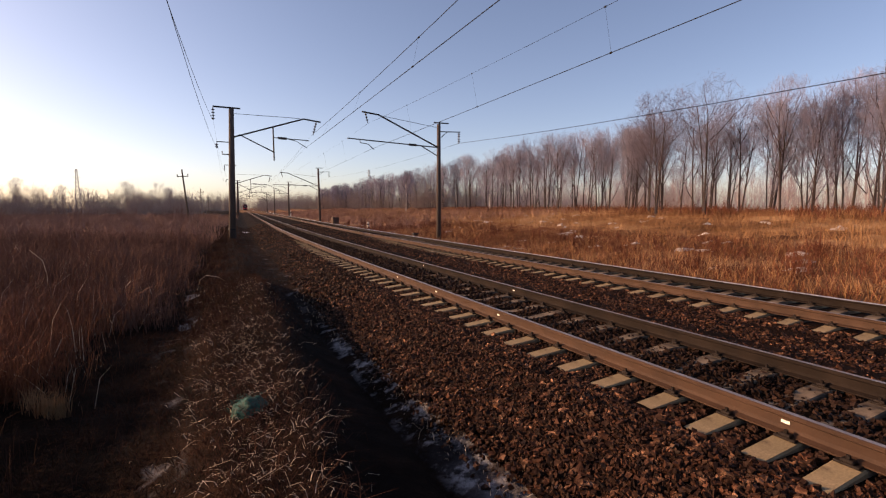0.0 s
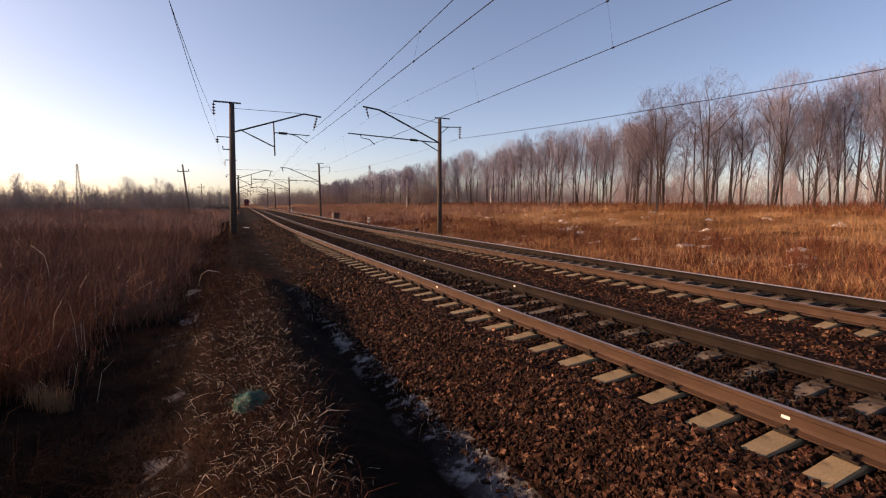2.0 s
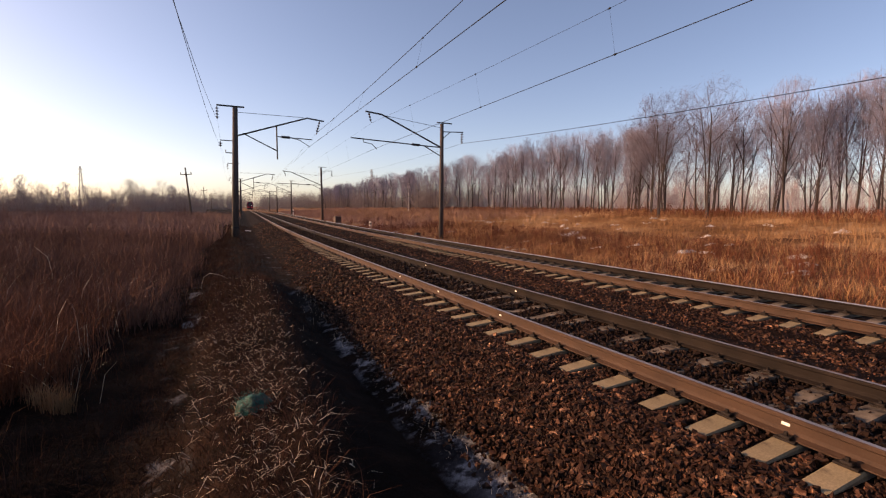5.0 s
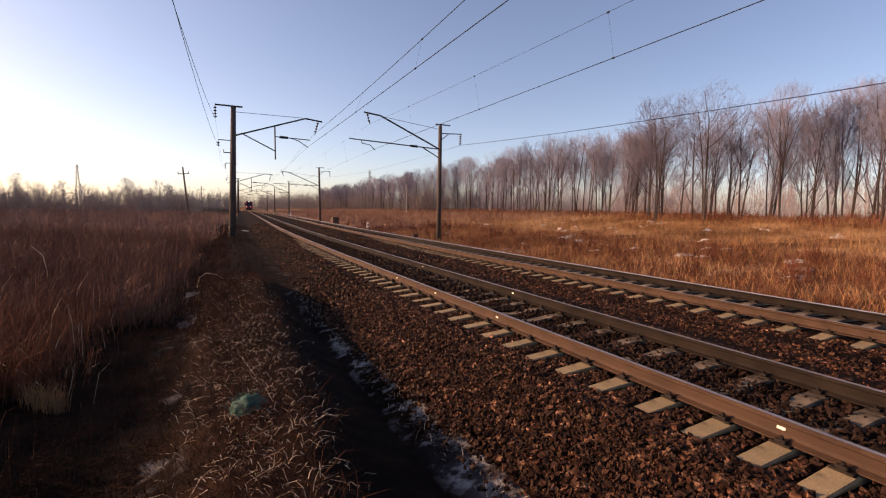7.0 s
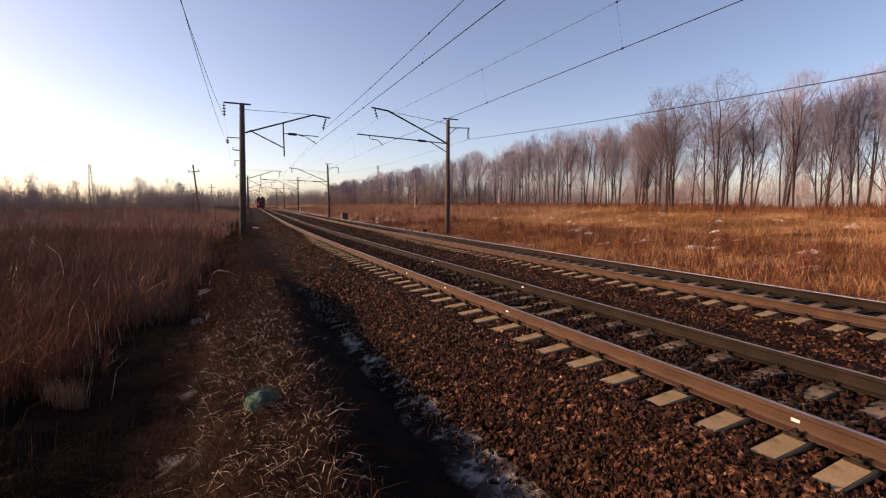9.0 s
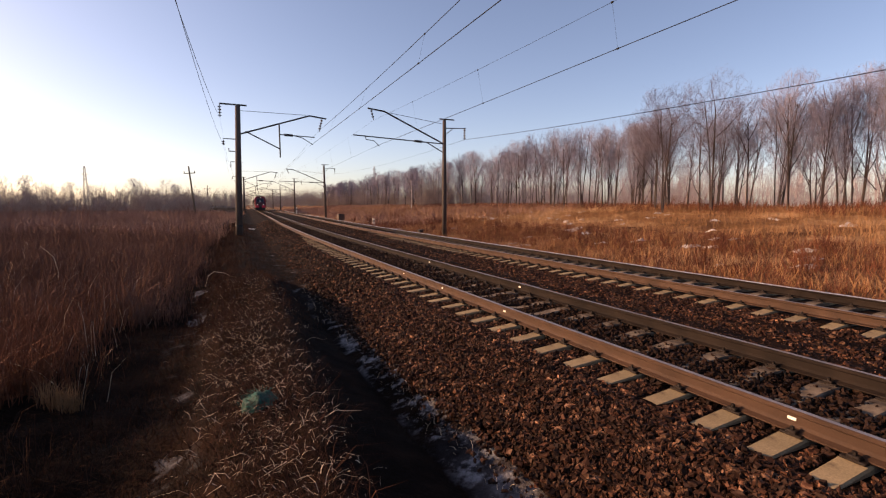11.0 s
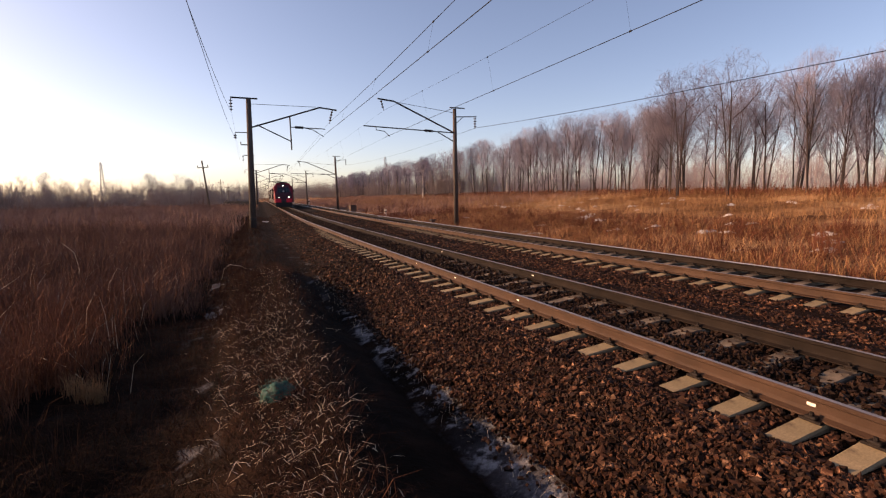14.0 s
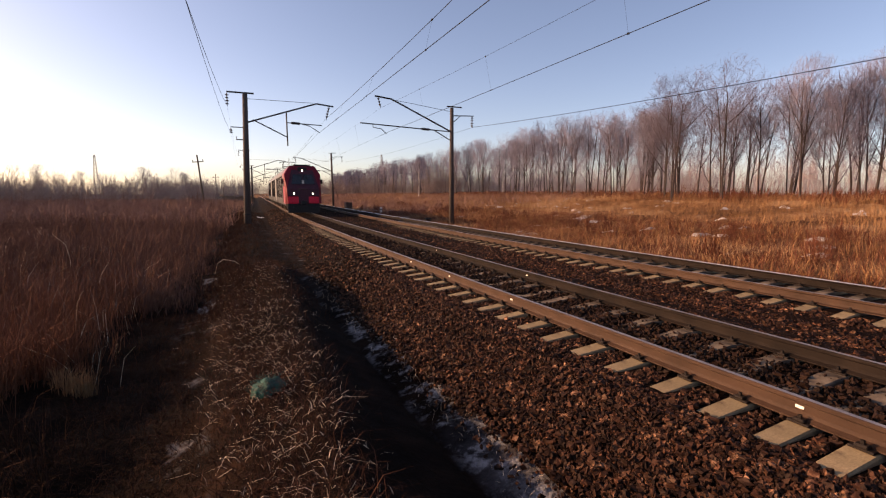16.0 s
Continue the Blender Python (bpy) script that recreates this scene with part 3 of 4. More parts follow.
def plant_trees():
    rng = np.random.default_rng(12)
    kinds = [bare_tree("bare_tree", 20 + i, h, st, sp, TREE_LABEL) for i, (h, st, sp) in enumerate(((13.0, 1, 0.34), (12.6, 2, 0.30), (13.6, 1, 0.38), (12.0, 3, 0.30), (13.0, 2, 0.34), (11.0, 1, 0.34)))]
    wide = bare_tree("broad_bare_tree", 41, 14.8, 2, 0.50, "broad bare winter tree with a dense dark crown", None, M_DARKTWIG, 1)
    birch = bare_tree("birch_tree", 51, 12.5, 2, 0.4, "bare birch with pale bark", M_BIRCH)
    placed = {}

    def put(k, x, y, scale=1.0):
        z = float(ground_z(np.array(x), np.array(y))) - 0.1
        m = pose(x, y, z, rng.uniform(-1.8, 1.8), rng.uniform(-1.8, 1.8), rng.uniform(0, 360))
        if k not in placed:
            placed[k] = 1
            k.matrix_basis = m
            k.scale = (scale,) * 3
            return tagged(k, group="trees of the shelter belt")
        keep = tuple(k.scale)
        k.scale = (scale,) * 3
        c = copy_thing(k, m)
        k.scale = keep
        return c

    # the belt on the far side of the line
    for x, y in ((43.5, 36.0), (44.0, 30.8), (46.5, 39.5)):
        put(wide, x, y, rng.uniform(0.94, 0.98))
    put(birch, 41.8, 104, 0.8)
    put(birch, 57, 92, 0.85)
    y = -26.0
    while y < 270:
        for row, dx in ((0, 48.5), (1, 51.5), (2, 55.5)):
            if rng.random() < (1.0, 0.85, 0.35)[row]:
                k = kinds[rng.integers(0, 6)]
                put(k, dx + rng.normal(0, 1.0) + (float(bend(y)) - 1.0) * 0.7 * (y > 60), y + rng.uniform(-0.8, 0.8) + row * 0.9, rng.uniform(0.88, 1.0) * (1.02 if y < 24 else 1.0))
        y += 2.15 if y < 75 else 4.8
    return kinds, wide


KINDS, WIDE = plant_trees()


def thicket(name, xs, ys, heights, rng, label, stems=12, base=0.0, material=None, fan=0.38, twigs=13):
    """Dense brush: bare stems that fan out from a foot under a rounded crown of fine twigs."""
    p0, p1, r0, r1 = [], [], [], []
    for x, y, h in zip(xs, ys, heights):
        foot = np.array([x, y, float(ground_z(np.array(x), np.array(y))) + base - 0.2])
        for _ in range(stems):
            a, tilt = rng.uniform(0, math.tau), min(abs(rng.normal(0, fan)), 1.0)
            b = foot + np.array([math.cos(a), math.sin(a), 0]) * rng.uniform(0.0, 0.16) * h
            way = np.array([math.cos(a) * math.sin(tilt), math.sin(a) * math.sin(tilt), math.cos(tilt)])
            hh = h * rng.uniform(0.62, 0.9) * (1 - 0.25 * tilt)
            knee = b + way * hh * 0.5
            top = knee + (way + np.array([0, 0, 0.25]) + rng.normal(0, 0.12, 3)) * hh * 0.42
            r = 0.006 * h ** 0.8 + 0.005
            for u, v, ru, rv in ((b, knee, r, r * 0.75), (knee, top, r * 0.75, r * 0.4)):
                p0.append(u), p1.append(v), r0.append(ru), r1.append(rv)
            for _ in range(twigs):
                u = rng.uniform(0.0, 1.0)
                c = b + (knee - b) * (0.5 + u) if u < 0.5 else knee + (top - knee) * (2 * u - 1)
                e = c + (way * 0.5 + rng.normal(0, 0.65, 3) + np.array([0, 0, 0.5])) * h * rng.uniform(0.06, 0.15)
                p0.append(c), p1.append(e), r0.append(r * 0.45), r1.append(r * 0.2)
    v, f = segments_mesh(p0, p1, r0, r1, 3)
    return bulk(name, v, f, material or M_TWIG, label, "brush", "stuff")


def far_woods():
    rng = np.random.default_rng(5)
    n = 320
    ang = rng.uniform(-30, -0.8, n)
    dist = rng.uniform(125, 210, n)
    x, y = np.sin(np.radians(ang)) * dist, np.cos(np.radians(ang)) * dist
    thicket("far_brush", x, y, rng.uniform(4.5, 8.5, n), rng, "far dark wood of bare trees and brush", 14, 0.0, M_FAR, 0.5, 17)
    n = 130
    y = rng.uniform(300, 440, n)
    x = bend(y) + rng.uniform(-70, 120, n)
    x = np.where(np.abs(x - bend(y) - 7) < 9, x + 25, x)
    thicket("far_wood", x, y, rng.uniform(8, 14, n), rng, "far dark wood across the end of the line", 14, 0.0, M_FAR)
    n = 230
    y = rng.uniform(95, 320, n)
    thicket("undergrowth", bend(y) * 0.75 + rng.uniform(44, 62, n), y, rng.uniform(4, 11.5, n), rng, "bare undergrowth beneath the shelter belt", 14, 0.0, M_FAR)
    # added wood: veils the bright low sky between the trunks like haze
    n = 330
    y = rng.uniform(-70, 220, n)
    thicket("wood_behind", rng.uniform(85, 150, n), y, rng.uniform(8, 14, n), rng, "added bare wood, coloured pale like haze, behind the shelter belt", 12, 0.0, M_HAZE, 0.3)
    n = 60
    y = rng.uniform(-25, 100, n)
    thicket("undergrowth", rng.uniform(48, 60, n), y, rng.uniform(1.2, 2.6, n), rng, "bare undergrowth beneath the shelter belt", 8, 0.0, M_RED)
    n = 130
    ang, dist = np.radians(rng.uniform(-32, -1.5, n)), rng.uniform(50, 125, n)
    thicket("field_brush", np.sin(ang) * dist, np.cos(ang) * dist, rng.uniform(1.3, 3.2, n), rng, "low bare brush in the weed field", 10, 0.0, M_HAZEWEED, 0.45)
    n = 140
    y = rng.uniform(450, 520, n)
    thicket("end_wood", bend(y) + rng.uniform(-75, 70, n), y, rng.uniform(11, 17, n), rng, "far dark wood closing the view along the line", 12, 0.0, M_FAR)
    for a, d, k, s in ((-16.8, 150, 2, 0.72), (-15.4, 155, 4, 0.75), (-14.3, 165, 0, 0.68), (-12.4, 170, 1, 0.7), (-10.6, 165, 2, 0.62), (-7.3, 150, 4, 0.72), (-6.2, 160, 0, 0.66), (-4.4, 150, 2, 0.72), (-3.6, 155, 3, 0.7), (-1.6, 260, 2, 0.75)):
        x, y = math.sin(radians(a)) * d, math.cos(radians(a)) * d
        c = copy_thing(KINDS[k], pose(x, y, 0.3, 0, 0, rng.uniform(0, 360)))
        c.scale = (s, s, s)
        tagged(c, "bare tree rising out of the far wood", group="far trees")


far_woods()


# ---- dry grass and weeds ----
def blades(name, x, y, h, w, lean, rng, material, label, category="grass", base=None):
    """Bent two-piece blades standing on the ground."""
    n = len(x)
    z = ground_z(x, y) - 0.03 if base is None else base
    a = rng.uniform(0, math.tau, n)
    b = rng.uniform(0, math.tau, n)
    ax, ay = np.cos(a) * w, np.sin(a) * w
    lx, ly = np.cos(b) * lean * h, np.sin(b) * lean * h
    P = np.stack
    v = P([P([x - ax, y - ay, z], -1), P([x + ax, y + ay, z], -1),
           P([x + ax * 0.7 + lx * 0.35, y + ay * 0.7 + ly * 0.35, z + h * 0.6], -1), P([x - ax * 0.7 + lx * 0.35, y - ay * 0.7 + ly * 0.35, z + h * 0.6], -1),
           P([x + lx + ax * 0.15, y + ly + ay * 0.15, z + h * np.clip(1 - 0.3 * lean, 0.25, 1)], -1), P([x + lx - ax * 0.15, y + ly - ay * 0.15, z + h * np.clip(1 - 0.3 * lean, 0.25, 1)], -1)], 1)
    f = np.array([(0, 1, 2, 3), (3, 2, 4, 5)])[None] + (np.arange(n) * 6)[:, None, None]
    return bulk(name, v.reshape(-1, 3), f.reshape(-1, 4), material, label, category, "stuff")


def clumped(rng, n, x0, x1, y0, y1, clumps, sigma, power=1.0):
    cx, cy = rng.uniform(x0, x1, clumps), y0 + (y1 - y0) * rng.random(clumps) ** power
    k = rng.integers(0, clumps, n)
    return cx[k] + rng.normal(0, sigma, n), cy[k] + rng.normal(0, sigma, n)


def grow_grass():
    rng = np.random.default_rng(8)
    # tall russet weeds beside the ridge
    # weed tones carry the near shade and far haze: dark close by, pale beyond
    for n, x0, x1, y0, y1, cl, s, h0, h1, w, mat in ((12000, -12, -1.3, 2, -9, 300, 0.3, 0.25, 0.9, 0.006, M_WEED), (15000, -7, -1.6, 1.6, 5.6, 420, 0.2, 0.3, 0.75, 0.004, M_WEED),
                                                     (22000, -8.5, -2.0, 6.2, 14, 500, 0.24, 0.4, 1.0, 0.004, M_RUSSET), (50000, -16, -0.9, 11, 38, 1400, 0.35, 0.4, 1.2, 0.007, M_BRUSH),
                                                     (60000, -75, 0.0, 34, 130, 2500, 0.9, 0.5, 1.3, 0.018, M_HAZEWEED)):
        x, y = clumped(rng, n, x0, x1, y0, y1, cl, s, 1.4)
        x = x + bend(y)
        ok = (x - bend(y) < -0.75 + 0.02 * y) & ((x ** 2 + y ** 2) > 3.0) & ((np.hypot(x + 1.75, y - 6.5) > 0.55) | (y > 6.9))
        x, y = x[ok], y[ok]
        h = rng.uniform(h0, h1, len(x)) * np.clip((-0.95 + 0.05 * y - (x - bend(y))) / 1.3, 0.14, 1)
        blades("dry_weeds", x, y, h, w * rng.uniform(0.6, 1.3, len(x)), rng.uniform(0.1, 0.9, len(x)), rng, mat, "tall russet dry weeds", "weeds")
    # golden grass on the rising field
    for n, x0, x1, y0, y1, cl, s, h0, h1, w, mat in ((60000, 14, 49, -8, 48, 2600, 0.7, 0.25, 0.75, 0.010, M_GOLD), (46000, 13.5, 27, -4, 60, 1500, 0.5, 0.2, 0.65, 0.009, M_RED),
                                                     (30000, 24, 60, 40, 150, 2000, 1.2, 0.4, 0.95, 0.022, M_GOLD), (34000, 17, 48, 50, 230, 2200, 1.4, 0.5, 1.2, 0.026, M_HAZEWEED), (16000, 42, 52, -20, 120, 800, 0.8, 0.5, 1.3, 0.018, M_RED)):
        x, y = clumped(rng, n, x0, x1, y0, y1, cl, s)
        x = x + bend(y)
        blades("dry_grass", x, y, rng.uniform(h0, h1, n), w * rng.uniform(0.6, 1.3, n), rng.uniform(0.2, 1.1, n), rng, mat, "dry golden and russet field grass")
    # flattened straw on the ridge
    n = 7000
    y = rng.uniform(1.6, 14, n)
    x = 0.27 + 0.012 * y + rng.normal(0, 0.27 + 0.012 * y)
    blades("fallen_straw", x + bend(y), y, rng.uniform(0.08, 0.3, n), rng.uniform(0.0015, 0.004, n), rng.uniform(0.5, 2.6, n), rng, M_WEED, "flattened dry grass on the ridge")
    n = 2300
    y = 1.7 + 12.5 * rng.random(n) ** 1.15
    x = 0.27 + 0.014 * y + rng.normal(0, 0.26 + 0.014 * y)
    blades("pale_straw", x + bend(y), y, rng.uniform(0.04, 0.12, n), rng.uniform(0.002, 0.0042, n), rng.uniform(0.6, 3.0, n), rng, M_STRAW, "pale broken straw stalks on the ridge")
    # dark blades added over the hollow to stand in for its shade
    n = 11000
    y = 1.8 + 11 * rng.random(n) ** 1.2
    x = rng.uniform(-1.7, 0.25, n)
    blades("short_weeds", x, y, rng.uniform(0.04, 0.2, n), rng.uniform(0.002, 0.005, n), rng.uniform(0.3, 1.6, n), rng, M_WEED, "short weeds in the hollow beside the ridge, darkened for its shade", "weeds")
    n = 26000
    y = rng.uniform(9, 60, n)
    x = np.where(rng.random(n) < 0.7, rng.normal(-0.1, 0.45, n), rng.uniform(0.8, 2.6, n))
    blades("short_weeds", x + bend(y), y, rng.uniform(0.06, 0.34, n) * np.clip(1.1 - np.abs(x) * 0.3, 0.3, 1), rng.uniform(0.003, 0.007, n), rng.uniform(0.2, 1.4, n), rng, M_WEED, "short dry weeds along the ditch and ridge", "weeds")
    n = 80
    x, y = rng.uniform(-6.5, -1.3, n), rng.uniform(8, 24, n)
    blades("pale_stalks", x, y, rng.uniform(0.5, 1.15, n), rng.uniform(0.003, 0.006, n), rng.uniform(0.1, 1.0, n), rng, M_STRAW, "pale bent weed stalks")
    n = 110
    x, y = rng.uniform(-7, -1.6, n), rng.uniform(7.5, 16, n)
    blades("pale_stalks", x + bend(y), y, rng.uniform(0.5, 1.05, n), rng.uniform(0.003, 0.0055, n), rng.uniform(0.1, 1.0, n), rng, M_STRAW, "pale bent weed stalks")
    n = 420
    x, y = rng.normal(0.33, 0.36, n), rng.uniform(1.8, 9, n)
    blades("long_straw", x, y, rng.uniform(0.06, 0.12, n), rng.uniform(0.003, 0.0048, n), rng.uniform(1.6, 3.4, n), rng, M_STRAW, "long pale fallen straw")
    for x, y, n in ((-1.62, 6.6, 150), (-1.80, 6.75, 60), (-1.95, 6.9, 20)):
        blades("straw_tuft", rng.normal(x, 0.05, n), rng.normal(y, 0.06, n), rng.uniform(0.2, 0.42, n), rng.uniform(0.003, 0.005, n), rng.uniform(0.05, 0.5, n), rng, M_GOLD, "tuft of pale dry straw")
    n = 260
    x, y = rng.uniform(-7.5, -1.3, n), rng.uniform(6.5, 20, n)
    blades("pale_stalks", x, y, rng.uniform(0.35, 1.0, n), rng.uniform(0.0015, 0.0035, n), rng.uniform(0.2, 1.3, n), rng, M_STRAW, "pale bent weed stalks")
    n = 5000
    y = rng.uniform(2.5, 20, n)
    x = rng.normal(2.75, 0.28, n)
    z = np.interp(x, [2.0, 2.45, 3.42, 3.6], [-0.04, 0.08, 0.47, 0.49])
    keep = lumps(x * 1.5, y * 0.9, 3) > 0.1
    blades("slope_weeds", (x + bend(y))[keep], y[keep], rng.uniform(0.03, 0.11, n)[keep], rng.uniform(0.002, 0.004, n)[keep], rng.uniform(0.4, 1.8, n)[keep], rng, M_WEED, "low matted weeds on the ballast slope", "weeds", z[keep])
    n = 300
    y = rng.uniform(2.5, 14, n)
    x = 2.25 + rng.normal(0, 0.14, n)
    blades("ditch_tufts", x + bend(y), y, rng.uniform(0.05, 0.2, n), rng.uniform(0.002, 0.004, n), rng.uniform(0.3, 1.2, n), rng, M_STRAW, "small dry grass tufts at the ballast toe")


grow_grass()


def snow_patch(x, y, rx, ry, seed, lift=0.015, material=None):
    """A thin uneven crust of snow lying on the ground."""
    n, rings = 48, 6
    v = [(x, y, float(ground_z(np.array(x), np.array(y))) + lift)]
    out = [max(0.25, 1 + 0.55 * noise.noise(Vector((math.cos(i * math.tau / n) * 1.3, math.sin(i * math.tau / n) * 1.3, seed * 1.37)))
               + 0.4 * noise.noise(Vector((math.cos(i * math.tau / n) * 4, math.sin(i * math.tau / n) * 4, seed * 2.1)))) for i in range(n)]
    ang, out = np.arange(n) * math.tau / n, np.array(out)
    for r in range(1, rings + 1):
        k = r / rings
        px, py = x + np.cos(ang) * rx * out * k, y + np.sin(ang) * ry * out * k
        pz = ground_z(px, py) + lift * (1 - 1.6 * k ** 3)
        v += list(zip(px, py, pz))
    bm = bmesh.new()
    vs = [bm.verts.new(p) for p in v]
    for i in range(n):
        j = (i + 1) % n
        bm.faces.new((vs[0], vs[1 + i], vs[1 + j]))
        for r in range(rings - 1):
            bm.faces.new((vs[1 + r * n + i], vs[1 + (r + 1) * n + i], vs[1 + (r + 1) * n + j], vs[1 + r * n + j]))
    ob = new("snow_patch", mesh_of("snow_patch", bm, material or M_SNOW, True))
    return tagged(ob, "thin dirty patch of old snow on the ground", "snow", "snow patches")


srng = random.Random(3)
for i in range(110):
    y = srng.uniform(4, 75) if i < 60 else srng.gauss(50, 9)
    x = (srng.uniform(15, 42) if i < 60 else srng.gauss(31, 3)) + float(bend(y))
    snow_patch(x, y, srng.uniform(0.15, 0.6), srng.uniform(0.2, 0.6), 200 + i, 0.085, M_WHITE)


def bent_stalk(points, label):
    ob = new("bent_stalk", mesh_of("bent_stalk", tube(bmesh.new(), points, [0.0055] * (len(points) - 1) + [0.003], 5), M_STRAW, True))
    tagged(ob, label, "stalk", "bent stalks")


bent_stalk([(-0.34, 14.6, 0.2), (-0.26, 14.55, 0.5), (-0.1, 14.5, 0.62), (0.18, 14.45, 0.56), (0.45, 14.4, 0.36)], "pale dry stalk arched over the ridge")
bent_stalk([(-3.6, 14.5, 0.2), (-3.55, 14.5, 0.8), (-3.62, 14.5, 1.2), (-3.85, 14.5, 1.45)], "pale dry stalk with a bent tip among weeds")
bent_stalk([(-2.75, 8.4, 0.32), (-2.5, 8.1, 0.30), (-2.2, 7.8, 0.24), (-1.95, 7.5, 0.12)], "long pale stalk fallen across the weeds")
snow_patch(3.2, 50, 0.35, 0.5, 300, 0.05, M_WHITE)
for x, y, rx, ry in ((-0.47, 14.2, 0.22, 0.5), (-0.42, 10.8, 0.2, 0.45)):
    snow_patch(x, y, rx, ry, int(70 + y * 10), 0.02)
for x, y, rx, ry in ((22.5, 11.2, 0.8, 0.5), (20.5, 10.4, 0.6, 0.35), (24.5, 12.5, 0.5, 0.4), (18.4, 12.4, 0.3, 0.2), (14.0, 22.9, 0.25, 1.2), (25.5, 29.5, 0.9, 0.6), (27.5, 31, 0.6, 0.5)):
    snow_patch(x, y, rx, ry, int(400 + x * 7), 0.09, M_WHITE)


def field_shrubs():
    rng = np.random.default_rng(31)
    n = 110
    y = rng.uniform(8, 75, n)
    thicket("russet_shrubs", bend(y) + rng.uniform(16, 25, n), y, rng.uniform(0.6, 1.5, n), rng, "low russet bare shrubs in the field", 14, 0.0, M_RED)


field_shrubs()


# ---- overhead line ----
def insulator(bm, top, n=4, step=0.2):
    x, y, z = top
    tube(bm, [(x, y, z), (x, y, z - n * step - 0.08)], 0.03, 6)
    for k in range(n):
        zz = z - 0.1 - k * step
        tube(bm, [(x, y, zz), (x, y, zz - 0.05), (x, y, zz - 0.09)], [0.05, 0.14, 0.04], 8)


def mast_left(y, x, drop=0.0):
    """A concrete mast with a cantilever over the nearer track; local x from the mast."""
    m = thing("overhead_line_mast", "grey concrete mast with a steel cantilever for the overhead wire", "mast", pose(x, y, 0), "overhead line masts")
    part("pole", tube(bmesh.new(), [(0.0, 0, -0.6), (0.23, 0, 9.4)], [0.26, 0.17], 12), M_POLE, m, smooth=True)
    part("crossarm", box(bmesh.new(), -0.95, 0.82, -0.05, 0.05, 9.38, 9.48, 0.01), M_STEEL, m)
    bm = bmesh.new()
    insulator(bm, (-0.93, 0, 9.36))
    part("insulator", bm, M_INS, m)
    bm = bmesh.new()
    insulator(bm, (-0.78, 0, 6.98), 2, 0.15)
    part("insulator", bm, M_INS, m)
    bm = bmesh.new()
    tube(bm, [(0.1, 0, 7.05), (-0.8, 0, 7.05)], 0.035)
    part("side_bracket", bm, M_STEEL, m)
    bm = bmesh.new()
    tube(bm, [(0.1, 0, 6.2), (-0.45, 0, 6.2), (-0.45, 0, 6.4)], 0.04)
    part("side_bracket", bm, M_STEEL, m)
    part("cantilever", tube(bmesh.new(), [(0.3, 0, 7.42), (5.15, 0, 9.06), (6.4, 0, 8.93)], 0.06), M_STEEL, m).location.z = -drop
    part("brace", tube(bmesh.new(), [(0.68, 0, 7.63), (2.96, 0, 6.53)], 0.045), M_STEEL, m).location.z = -drop
    part("hanger_post", tube(bmesh.new(), [(2.97, 0, 8.3), (2.99, 0, 5.9)], 0.05), M_STEEL, m).location.z = -drop
    bm = bmesh.new()
    tube(bm, [(3.0, 0, 7.56), (5.5, 0, 7.5)], 0.035)
    tube(bm, [(3.3, 0, 7.555), (3.9, 0, 7.54)], 0.09, 8)
    tube(bm, [(4.0, 0, 7.53), (4.6, 0, 7.4), (5.35, 0, 6.95)], 0.028)
    part("registration_arm", bm, M_STEEL, m).location.z = -drop
    bm = bmesh.new()
    tube(bm, [(6.1, 0, 8.95), (5.83, 0, 7.9)], 0.025)
    for k in range(4):
        tube(bm, [(6.05 - k * 0.055, 0, 8.8 - k * 0.2), (6.03 - k * 0.055, 0, 8.7 - k * 0.2)], [0.10, 0.05], 8)
    part("hanging_insulator", bm, M_INS, m).location.z = -drop
    part("stay_wire", tube(bmesh.new(), [(0.3, 0, 9.05), (4.9, 0, 9.08)], 0.016, 4), M_WIRE, m).location.z = -drop
    bm = bmesh.new()
    tube(bm, [(0.02, 0, 0.9), (0.025, 0, 1.0)], 0.265, 12)
    part("band", bm, M_STEEL, m)
    return m


